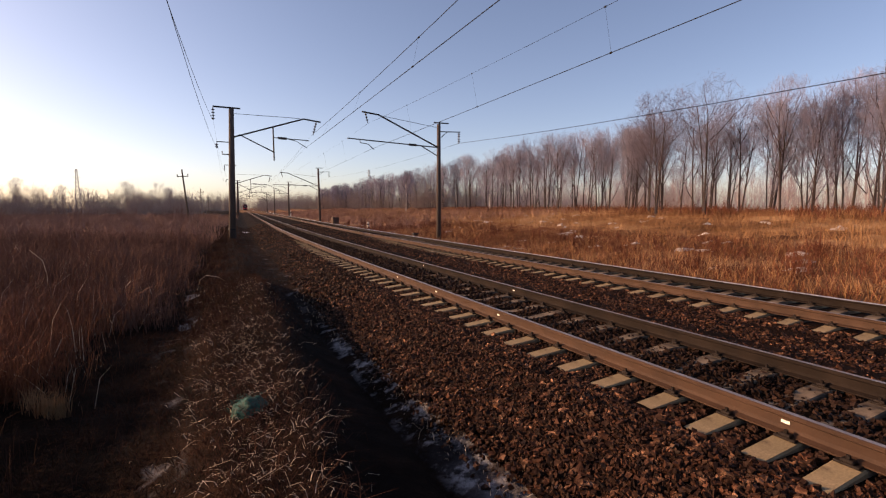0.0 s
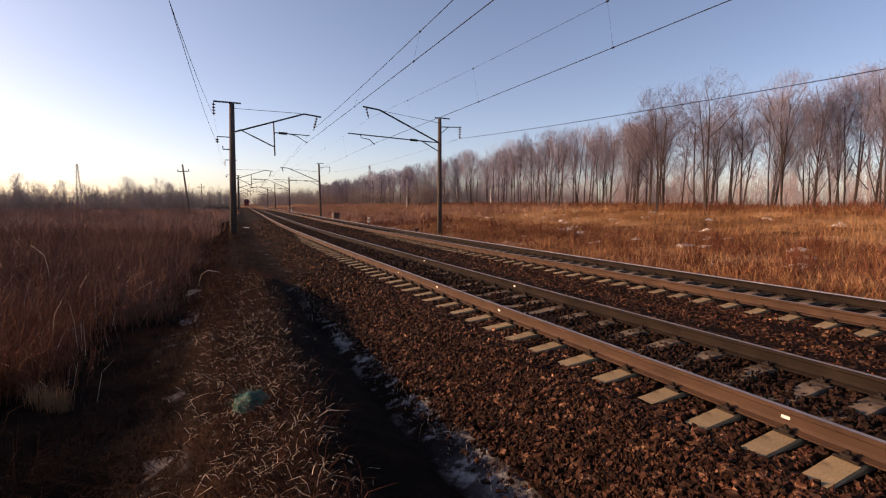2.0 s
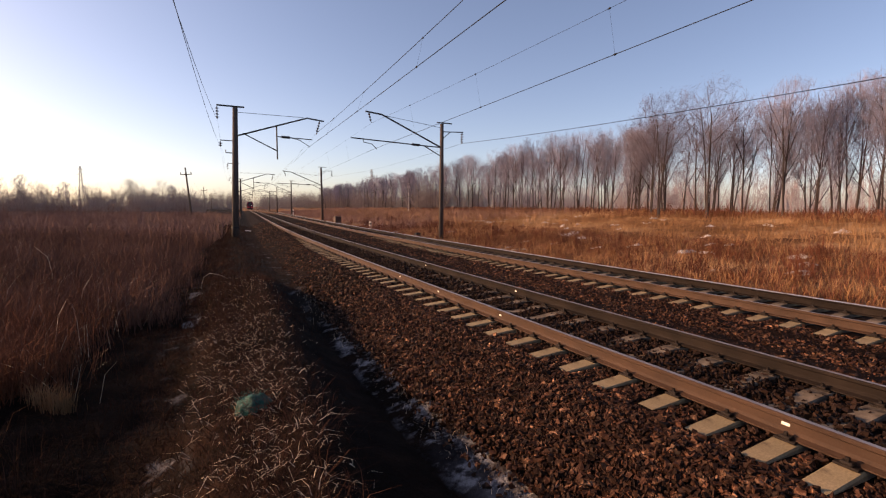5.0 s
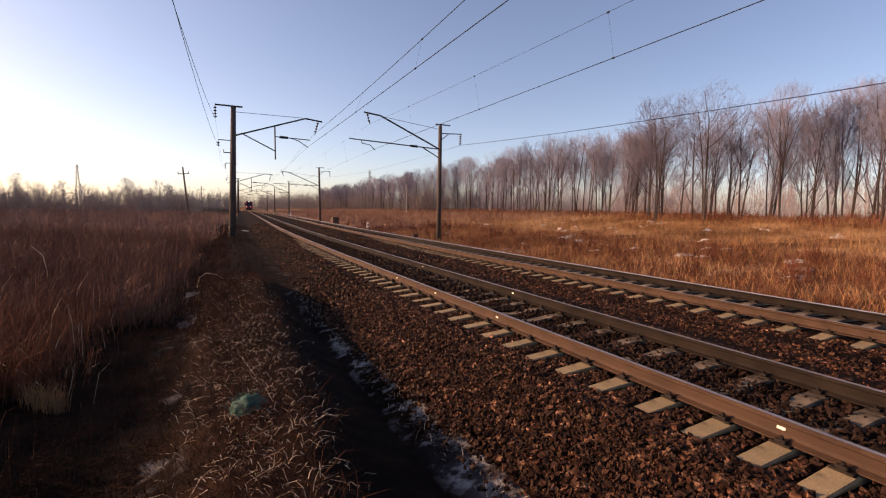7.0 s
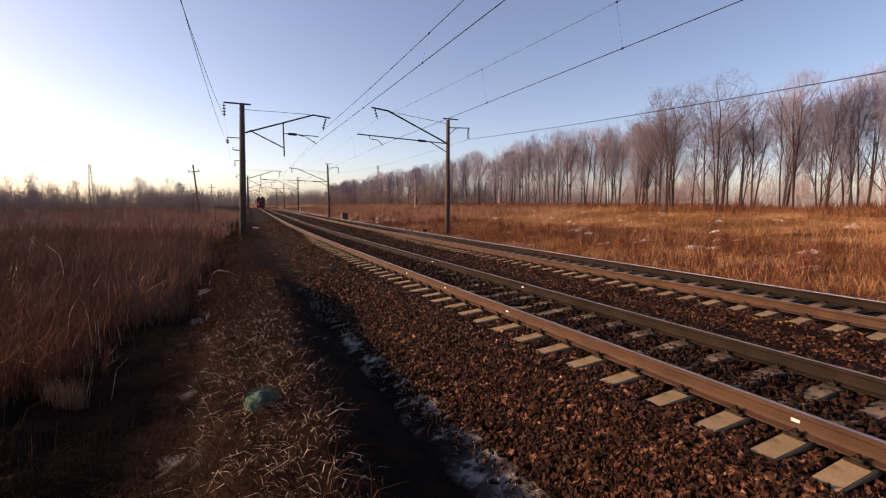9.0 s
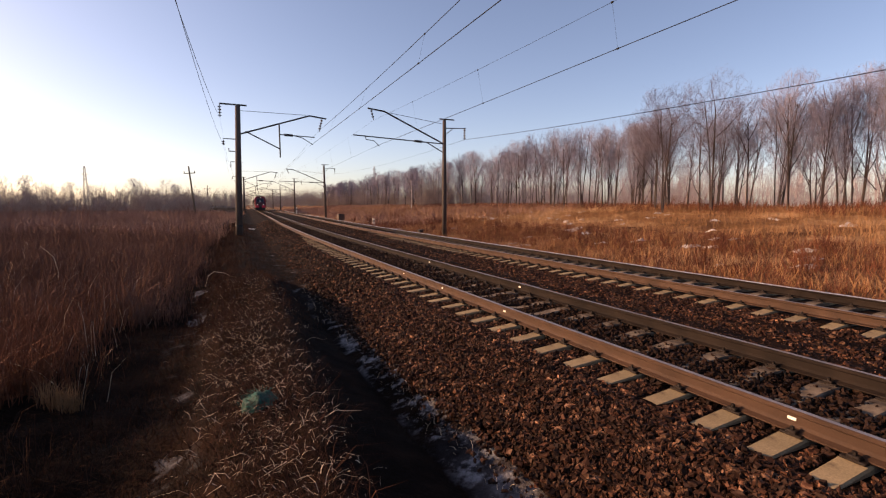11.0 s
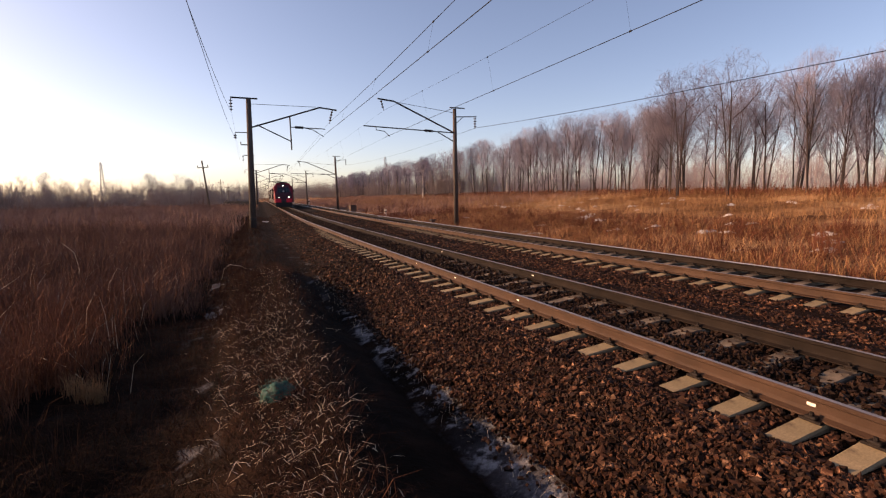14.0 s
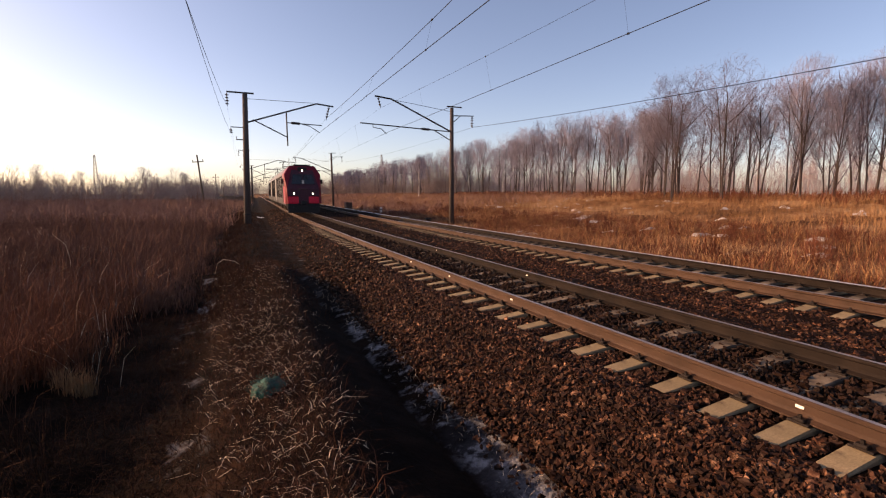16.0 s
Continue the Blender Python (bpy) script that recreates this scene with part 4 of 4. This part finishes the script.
def mast_right(y, x, lean=0.0, drop=0.0):
    m = thing("overhead_line_mast", "brown-grey concrete mast with a long steel cantilever and side bracket", "mast", pose(x, y, 0, 0, lean, 0), "overhead line masts")
    part("pole", tube(bmesh.new(), [(0, 0, -0.8), (0, 0, 9.0)], [0.2, 0.14], 12), M_POLE, m, smooth=True)
    part("crossarm", box(bmesh.new(), -0.42, 0.86, -0.05, 0.05, 9.04, 9.12, 0.01), M_STEEL, m)
    bm = bmesh.new()
    tube(bm, [(0, 0, 8.4), (1.9, 0, 8.5)], 0.04)
    part("side_bracket", bm, M_STEEL, m)
    part("bracket_brace", tube(bmesh.new(), [(0.1, 0, 7.9), (0.75, 0, 8.43)], 0.03), M_STEEL, m)
    bm = bmesh.new()
    insulator(bm, (1.78, 0, 8.48))
    part("insulator", bm, M_INS, m)
    part("cantilever", tube(bmesh.new(), [(-0.1, 0, 7.2), (-4.9, 0, 9.27), (-6.15, 0, 9.4)], 0.06), M_STEEL, m).location.z = -drop
    bm = bmesh.new()
    tube(bm, [(-0.1, 0, 7.18), (-7.25, 0, 7.44)], 0.045)
    tube(bm, [(-1.9, 0, 7.25), (-2.5, 0, 7.27)], 0.09, 8)
    tube(bm, [(-6.35, 0, 7.4), (-6.3, 0, 7.18), (-5.7, 0, 7.1), (-5.3, 0, 6.75)], 0.028)
    part("registration_arm", bm, M_STEEL, m).location.z = -drop
    part("brace", tube(bmesh.new(), [(-1.5, 0, 7.22), (-0.05, 0, 6.49)], 0.04), M_STEEL, m).location.z = -drop
    bm = bmesh.new()
    tube(bm, [(-5.9, 0, 9.36), (-5.72, 0, 8.6)], 0.025)
    for k in range(3):
        tube(bm, [(-5.88 + k * 0.05, 0, 9.25 - k * 0.2), (-5.86 + k * 0.05, 0, 9.15 - k * 0.2)], [0.10, 0.05], 8)
    part("hanging_insulator", bm, M_INS, m).location.z = -drop
    part("stay_wire", tube(bmesh.new(), [(-0.05, 0, 8.7), (-4.7, 0, 9.22)], 0.016, 4), M_WIRE, m).location.z = -drop
    return m


LEFT_Y = [-9, 37, 86, 133, 180, 227]
RIGHT_Y = [-13, 34, 81, 128, 175, 222]
LEFT_X = [0.9 + float(bend(y)) for y in LEFT_Y]
RIGHT_X = [15.6, 16.4, 16.9, 18.8, 20.9, 23.4]
LEFT_X[1], LEFT_X[2] = 1.5, 3.62
for x, y in zip(LEFT_X, LEFT_Y):
    mast_left(y, x, 1.1 if y > 60 else 0.0)
for k, (x, y) in enumerate(zip(RIGHT_X, RIGHT_Y)):
    mast_right(y, x, -1.0 if k == 2 else 0.0, 1.1 if k > 1 else 0.0)


def wire(name, pts, sag, radius, label):
    """A wire hung from point to point."""
    bm = bmesh.new()
    line = []
    for a, b in zip(pts, pts[1:]):
        for k in range(13):
            t = k / 13
            p = Vector(a).lerp(Vector(b), t)
            line.append(p - Vector((0, 0, 4 * sag * t * (1 - t))))
    line.append(Vector(pts[-1]))
    tube(bm, line, [radius if p.y < 36 else radius * 0.45 for p in line], 5)
    ob = new(name, mesh_of(name, bm, M_WIRE, True))
    return tagged(ob, label, "wire", "overhead wires")


contact_1 = [(5.0, -9, 6.85)] + [(x + 5.2, y, 6.9 - 1.1 * (y > 60)) for x, y in zip(LEFT_X[1:], LEFT_Y[1:])]
carrier_1 = [(4.88, -9, 8.13)] + [(x + 5.75, y, 7.95 - 1.1 * (y > 60)) for x, y in zip(LEFT_X[1:], LEFT_Y[1:])]
contact_2 = [(10.13, -13, 7.14)] + [(x - 5.4, y, 6.8 - 1.1 * (y > 60)) for x, y in zip(RIGHT_X[1:], RIGHT_Y[1:])]
carrier_2 = [(9.88, -13, 8.17)] + [(x - 5.7, y, 8.6 - 1.1 * (y > 60)) for x, y in zip(RIGHT_X[1:], RIGHT_Y[1:])]
wire("contact_wire", contact_1, 0.05, 0.012, "dark overhead contact wire above the track")
wire("carrier_wire", carrier_1, 0.30, 0.011, "dark carrier wire above the contact wire")
wire("contact_wire", contact_2, 0.05, 0.012, "dark overhead contact wire above the track")
wire("carrier_wire", carrier_2, 0.245, 0.006, "thin carrier wire above the contact wire")
wire("feeder_wire", [(18.15, -13, 6.31)] + [(x + 1.78, y, 7.62) for x, y in zip(RIGHT_X[1:], RIGHT_Y[1:])], 0.415, 0.014, "dark feeder wire hung on side insulators")
wire("feeder_wire", [(-1.97, -9, 8.41)] + [(x - 0.93, y, 8.45) for x, y in zip(LEFT_X[1:], LEFT_Y[1:])], 0.917, 0.009, "dark feeder wire hung on mast insulators")
wire("feeder_wire", [(-1.51, -9, 8.03)] + [(x - 0.78, y, 6.65) for x, y in zip(LEFT_X[1:], LEFT_Y[1:])], 1.05, 0.007, "thin feeder wire hung on mast brackets")


def droppers(upper, lower, sag_u, sag_l, count, span):
    a0, a1, b0, b1 = (Vector(p) for p in (upper[span], upper[span + 1], lower[span], lower[span + 1]))
    for k in range(1, count):
        t = k / count
        s = 4 * t * (1 - t)
        p, q = a0.lerp(a1, t) - Vector((0, 0, s * sag_u)), b0.lerp(b1, t) - Vector((0, 0, s * sag_l))
        bm = tube(bmesh.new(), [p, q], 0.0025, 4)
        for c in (p, q):
            box(bm, c.x - 0.02, c.x + 0.02, c.y - 0.045, c.y + 0.045, c.z - 0.025, c.z + 0.025, 0.008)
        tagged(new("dropper_wire", mesh_of("dropper_wire", bm, M_WIRE)), "thin dropper wire with small clamps", "wire", "dropper wires")


for s in (0, 1, 2):
    droppers(carrier_1, contact_1, 0.30, 0.05, 6, s)
    droppers(carrier_2, contact_2, 0.245, 0.05, 6, s)


# ---- lineside things ----
def line_post(x, y, h, lean):
    p = thing("wooden_line_post", "leaning grey wooden post with a short crossarm", "post", pose(x, y, 0.2, 0, lean, 0), "line posts")
    part("post", tube(bmesh.new(), [(0, 0, -0.5), (0, 0, h)], [0.2, 0.13], 9), M_WOOD, p, smooth=True)
    part("crossarm", box(bmesh.new(), -0.95, 0.95, -0.06, 0.06, h - 1.35, h - 1.2, 0.01), M_WOOD, p)
    for s in (-0.85, 0.85):
        part("pin_insulator", tube(bmesh.new(), [(s, 0, h - 1.2), (s, 0, h - 0.95), (s, 0, h - 0.85)], [0.05, 0.09, 0.03], 8), M_INS, p)
    return p


for x, y, h, lean in ((-3.2, 100, 9.3, -5), (-2.0, 190, 9, 0), (0.5, 290, 9, 0)):
    line_post(x, y, h, lean)


def lattice_pylon(x, y, h, slim=1.0, paint=None):
    p = thing("lattice_pylon", "far steel lattice power pylon", "pylon", pose(x, y, 0, 0, 0, 25))
    bm = bmesh.new()
    w = lambda z: slim * 2.6 * (1 - z / h) + 0.35
    for sx, sy in ((-1, -1), (1, -1), (1, 1), (-1, 1)):
        tube(bm, [(sx * w(0), sy * w(0), 0), (sx * w(h * 0.6) * 0.8, sy * w(h * 0.6) * 0.8, h * 0.6), (sx * 0.2, sy * 0.2, h)], 0.09, 4)
    part("tower_frame", bm, paint or M_STEEL, p)
    bm = bmesh.new()
    n = 11
    for k in range(n):
        z0, z1 = h * k / n, h * (k + 1) / n
        a, b = w(z0) * 0.93, w(z1) * 0.93
        for sx, sy, tx, ty in ((-1, -1, 1, -1), (1, -1, 1, 1), (1, 1, -1, 1), (-1, 1, -1, -1)):
            tube(bm, [(sx * a, sy * a, z0), (tx * b, ty * b, z1)], 0.045, 4)
            tube(bm, [(tx * a, ty * a, z0), (sx * b, sy * b, z1)], 0.045, 4)
    part("bracing", bm, paint or M_STEEL, p)
    for z, l in ((0.68, 3.4 * slim), (0.8, 4.2 * slim), (0.92, 3.0 * slim)):
        for s in (-1, 1):
            bm = tube(bmesh.new(), [(s * 0.4, 0, h * z), (s * l, 0, h * z + 0.2)], 0.09, 4)
            tube(bm, [(s * 0.4, 0, h * z + 1.0), (s * l, 0, h * z + 0.2)], 0.06, 4)
            part("crossarm", bm, paint or M_STEEL, p)


lattice_pylon(-59, 300, 22, 0.4, M_HAZESTEEL)
lattice_pylon(94.5, 300, 27, 0.6, M_HAZESTEEL)


def lineside_cabinet(x, y, w, h, mat, label):
    c = thing("lineside_cabinet", label, "cabinet", pose(x, y, float(ground_z(np.array(x), np.array(y))) - 0.05, 0, 0, 8))
    part("body", box(bmesh.new(), -w / 2, w / 2, -w * 0.4, w * 0.4, 0.08, h, 0.02), mat, c)
    part("lid", box(bmesh.new(), -w / 2 - 0.04, w / 2 + 0.04, -w * 0.4 - 0.04, w * 0.4 + 0.04, h, h + 0.06, 0.01), M_STEEL, c)
    part("door", box(bmesh.new(), -w * 0.4, w * 0.4, -w * 0.4 - 0.02, -w * 0.4 - 0.002, 0.15, h - 0.08, 0.005), mat, c)
    part("base", box(bmesh.new(), -w / 2 - 0.02, w / 2 + 0.02, -w * 0.42, w * 0.42, 0, 0.08), M_CONC, c)


lineside_cabinet(18.1, 75.5, 1.0, 1.15, M_TIN, "brown lineside equipment cabinet on a low base")
lineside_cabinet(15.9, 37.6, 0.42, 0.4, M_LDARK, "small dark lineside junction box on the ground")


def marker_post(x, y, h):
    p = thing("marker_post", "short white concrete marker post", "post", pose(x, y, float(ground_z(np.array(x), np.array(y))) - 0.1), "marker posts")
    bm = box(bmesh.new(), -0.12, 0.12, -0.1, 0.1, 0, h, 0.03)
    part("post", bm, M_PALE, p)
    part("cap", box(bmesh.new(), -0.125, 0.125, -0.105, 0.105, h * 0.62, h * 0.78, 0.005), M_LDARK, p, "dark painted band")


marker_post(17.6, 56.5, 1.0)
marker_post(16.5, 110, 1.6)


# ---- green net bag on the ridge ----
def net_bag():
    rng = np.random.default_rng(9)
    bm = bmesh.new()
    bmesh.ops.create_icosphere(bm, subdivisions=4, radius=1)
    for v in bm.verts:
        c = v.co
        k = 1 + 0.22 * noise.noise(c * 2.2) + 0.12 * noise.noise(c * 6) + 0.05 * noise.noise(c * 15)
        v.co = Vector((c.x * 0.165 * k, c.y * 0.15 * k, max(c.z, -0.55) * 0.125 * k))
    bag = thing("net_bag", "crumpled dark green plastic net bag lying on dry grass", "bag", pose(0.30, 4.85, 0.50))
    part("sack", bm, M_BAG, bag, smooth=True)
    bm = bmesh.new()
    for _ in range(60):
        a, b = rng.uniform(0, math.tau), rng.uniform(0.1, 1.3)
        p = Vector((0.19 * math.cos(a) * math.cos(b), 0.17 * math.sin(a) * math.cos(b), 0.13 * math.sin(b)))
        tube(bm, [p * 0.95, p * 1.12 + Vector(rng.normal(0, 0.015, 3)), p * 1.1 + Vector(rng.normal(0, 0.03, 3))], 0.002, 3)
    part("fringe", bm, M_BAG, bag)


net_bag()


# ---- train ----
def loft(bm, rings):
    rows = [[bm.verts.new(p) for p in r] for r in rings]
    n = len(rows[0])
    for r, s in zip(rows, rows[1:]):
        for k in range(n):
            bm.faces.new((r[k], r[(k + 1) % n], s[(k + 1) % n], s[k]))
    bm.faces.new(rows[0][::-1])
    bm.faces.new(rows[-1])
    return bm


def hull(y, half, z0, z1, chamfer, shoulder):
    """A cross section of the body: straight sides, sloped shoulders, flat roof."""
    return [(-half, y, z0), (half, y, z0), (half, y, shoulder), (half - chamfer, y, z1), (-(half - chamfer), y, z1), (-half, y, shoulder)]


def bogie(y, parent):
    bm = bmesh.new()
    for s in (-1, 1):
        box(bm, s * 1.05 - 0.08, s * 1.05 + 0.08, y - 2.0, y + 2.0, 0.55, 0.85, 0.03)
        for dy in (-1.4, 1.4):
            box(bm, s * 1.1 - 0.14, s * 1.1 + 0.14, y + dy - 0.22, y + dy + 0.22, 0.42, 0.78, 0.04)
    b = part("bogie", bm, M_LDARK, parent)
    for dy in (-1.4, 1.4):
        bm = bmesh.new()
        for s in (-1, 1):
            tube(bm, [(s * 0.72, y + dy, 0.6), (s * 0.86, y + dy, 0.6)], 0.6, 18)
        tube(bm, [(-0.8, y + dy, 0.6), (0.8, y + dy, 0.6)], 0.1, 8)
        part("wheelset", bm, M_RUST, b)
    return b


def pantograph(y, parent, raised):
    bm = bmesh.new()
    box(bm, -0.8, 0.8, y - 0.9, y + 0.9, 4.5, 4.58, 0.01)
    top = 5.85 if raised else 4.95
    for s in (-1, 1):
        tube(bm, [(s * 0.6, y - 0.6, 4.58), (s * 0.45, y + 0.7, (4.58 + top) / 2), (s * 0.5, y, top)], 0.035, 5)
    tube(bm, [(-0.9, y, top - 0.12), (-0.65, y, top), (0.65, y, top), (0.9, y, top - 0.12)], 0.04, 5)
    part("pantograph", bm, M_STEEL, parent)


def locomotive_section(label, cab):
    """A body section 15 m long, its front at local y = 0, facing -y."""
    L, W = 15.4, 1.42
    loco = thing("locomotive", label, "locomotive")
    y0 = 0.85 if cab else 0.15
    part("body", loft(bmesh.new(), [hull(y, W, 1.05, 4.38, 0.42, 3.72) for y in (y0 + 2.4 if cab else y0, L)]), M_LGREY, loco, "grey corrugated body side")
    for s in (-1, 1):
        for k in range(13):
            yy = 3.6 + k * 0.9
            part("side_rib", box(bmesh.new(), s * W - 0.03, s * W + 0.03, yy, yy + 0.12, 1.42, 3.6), M_LDARK, loco)
    for s in (-1, 1):
        part("side_stripe", box(bmesh.new(), s * (W + 0.012) - 0.012, s * (W + 0.012) + 0.012, 2.5, L, 1.05, 1.4), M_LDARK, loco, "dark lower side sill")
        for yy in (5.2, 8.6, 12.0):
            part("side_window", box(bmesh.new(), s * (W + 0.02) - 0.015, s * (W + 0.02) + 0.015, yy, yy + 0.9, 2.6, 3.3), M_LDARK, loco)
    bm = bmesh.new()
    for yy in (3.4, 6.2, 9.0, 11.8):
        box(bm, -0.8, 0.8, yy, yy + 1.6, 4.36, 4.58, 0.06)
    part("roof_equipment", bm, M_LDARK, loco)
    part("underframe", box(bmesh.new(), -1.3, 1.3, 1.6, L - 0.3, 0.75, 1.07, 0.05), M_LDARK, loco)
    bogie(4.0, loco)
    bogie(11.4, loco)
    pantograph(12.6 if cab else 3.0, loco, not cab)
    if not cab:
        part("gangway", box(bmesh.new(), -0.6, 0.6, -0.2, 0.25, 1.2, 3.3, 0.05), M_LDARK, loco)
        return loco
    # cab with a raked windscreen and a chamfered roof
    rings = [[(-1.2, 0.0, 0.95), (1.2, 0.0, 0.95), (1.27, 0.03, 2.3), (0.86, 0.62, 4.05), (-0.86, 0.62, 4.05), (-1.27, 0.03, 2.3)],
             [(-1.425, 0.28, 0.92), (1.425, 0.28, 0.92), (1.43, 0.62, 3.62), (1.01, 0.8, 4.39), (-1.01, 0.8, 4.39), (-1.43, 0.62, 3.62)],
             hull(y0 + 0.25, W, 0.95, 4.38, 0.42, 3.72), hull(y0 + 2.4, W, 1.0, 4.38, 0.42, 3.72)]
    cab_shell = part("cab", loft(bmesh.new(), rings[1:]), M_LRED, loco, "bright red cab")
    part("nose", loft(bmesh.new(), rings[:2]), M_LNOSE, cab_shell, "red nose shell, darkened for shade")
    part("cab_roof", box(bmesh.new(), -0.98, 0.98, 1.05, 3.2, 4.36, 4.44, 0.03), M_LDARK, loco)
    part("roof_frame", box(bmesh.new(), -0.6, 0.6, 1.4, 2.4, 4.44, 4.58, 0.04), M_LDARK, loco)
    # dark face panel with windscreen
    bm = bmesh.new()
    f = [bm.verts.new(p) for p in ((-1.17, -0.012, 0.97), (1.17, -0.012, 0.97), (1.24, 0.012, 2.3), (0.84, 0.592, 4.03), (-0.84, 0.592, 4.03), (-1.24, 0.012, 2.3))]
    g = [bm.verts.new(v.co + Vector((0, 0.06, 0))) for v in f]
    bm.faces.new((f[0], f[1], f[2], f[5]))
    bm.faces.new((f[5], f[2], f[3], f[4]))
    for k in range(6):
        bm.faces.new((f[k], g[k], g[(k + 1) % 6], f[(k + 1) % 6]))
    part("face_panel", bm, M_LFACE, loco, "dark red front panel")
    for s in (-1, 1):
        bm = bmesh.new()
        pts = [(0.05, 0.135, 2.72), (0.92, 0.135, 2.72), (0.76, 0.44, 3.62), (0.05, 0.44, 3.62)]
        a = [bm.verts.new((s * x, y - 0.03, z)) for x, y, z in pts]
        b = [bm.verts.new((s * x, y + 0.03, z)) for x, y, z in pts]
        bm.faces.new(a)
        for k in range(4):
            bm.faces.new((a[k], b[k], b[(k + 1) % 4], a[(k + 1) % 4]))
        part("windscreen", bm, M_LGLASS, loco, "dark cab windscreen")
        part("headlamp", tube(bmesh.new(), [(s * 0.74, -0.06, 1.86), (s * 0.74, 0.05, 1.86)], 0.062, 14), M_LAMP, loco, "lit white headlamp")
        part("lamp_housing", tube(bmesh.new(), [(s * 0.74, -0.04, 1.86), (s * 0.74, 0.06, 1.86)], 0.15, 14), M_LDARK, loco)
        part("red_panel", box(bmesh.new(), s * 0.8 - 0.4, s * 0.8 + 0.4, -0.04, 0.03, 0.95, 1.6, 0.08), M_LBRIGHT, loco, "bright red lower front panel")
        part("buffer_step", box(bmesh.new(), s * 1.0 - 0.3, s * 1.0 + 0.3, -0.05, 0.3, 0.45, 0.62, 0.02), M_LDARK, loco)
        part("wing_mirror", box(bmesh.new(), s * 1.56 - 0.09, s * 1.56 + 0.09, 0.9, 1.0, 2.75, 3.2, 0.02), M_LDARK, loco)
        part("cab_side_window", box(bmesh.new(), s * (W + 0.012) - 0.012, s * (W + 0.012) + 0.012, 1.3, 2.1, 2.55, 3.35), M_LGLASS, loco)
        part("cab_door", box(bmesh.new(), s * (W + 0.01) - 0.012, s * (W + 0.01) + 0.012, 2.5, 3.1, 1.2, 3.3), M_LDARK, loco)
    part("top_headlamp", tube(bmesh.new(), [(0, 0.5, 3.98), (0, 0.75, 3.98)], 0.06, 14), M_LAMP, loco, "lit white roof headlamp")
    part("top_lamp_housing", box(bmesh.new(), -0.36, 0.36, 0.56, 1.1, 3.8, 4.3, 0.05), M_LDARK, loco)
    part("emblem", box(bmesh.new(), -0.08, 0.08, 0.06, 0.25, 2.78, 3.08), M_PALE, loco, "small pale emblem plate")
    for k in range(6):
        part("number_bar", box(bmesh.new(), -0.33 + k * 0.115, -0.27 + k * 0.115, -0.02, 0.03, 2.22, 2.30), M_TIN, loco, "plain pale bar")
    bm = bmesh.new()
    box(bm, -1.25, 1.25, 0.05, 0.3, 0.09, 0.95, 0.04)
    part("cowcatcher", bm, M_LDARK, loco)
    bm = bmesh.new()
    box(bm, -0.22, 0.22, -0.35, 0.1, 0.85, 1.2, 0.05)
    part("coupler", bm, M_LDARK, loco)
    for x in (-0.55, 0.3, 0.62):
        part("roof_horn", tube(bmesh.new(), [(x, 1.3, 4.4), (x, 1.1, 4.52), (x, 0.85, 4.52)], 0.05, 8), M_LDARK, loco)
    part("aerial", tube(bmesh.new(), [(-0.95, 1.4, 4.3), (-0.95, 1.4, 5.1)], 0.02, 5), M_LDARK, loco)
    return loco


loco_lead = locomotive_section("red and grey electric locomotive with lit headlamps", True)
loco_rear = locomotive_section("grey rear section of an electric locomotive", False)
loco_third = locomotive_section("grey third section of an electric locomotive", False)

SPEED, LAST_Y = 20.2, 40.7


def motions():
    for ob, back in ((loco_lead, 0.0), (loco_rear, 14.35), (loco_third, 28.7)):
        rows = []
        for k in range(33):
            t = k * 0.5
            y = LAST_Y + SPEED * (16.0 - t) + back
            rows.append((t, pose(X1 + 0.8 + float(bend(y)), y, RAIL_TOP, 0, 0, -math.degrees(heading(y + 5)))))
        ob.scale = (1.02, 0.92, 0.895)
        walk(ob, rows)


motions()
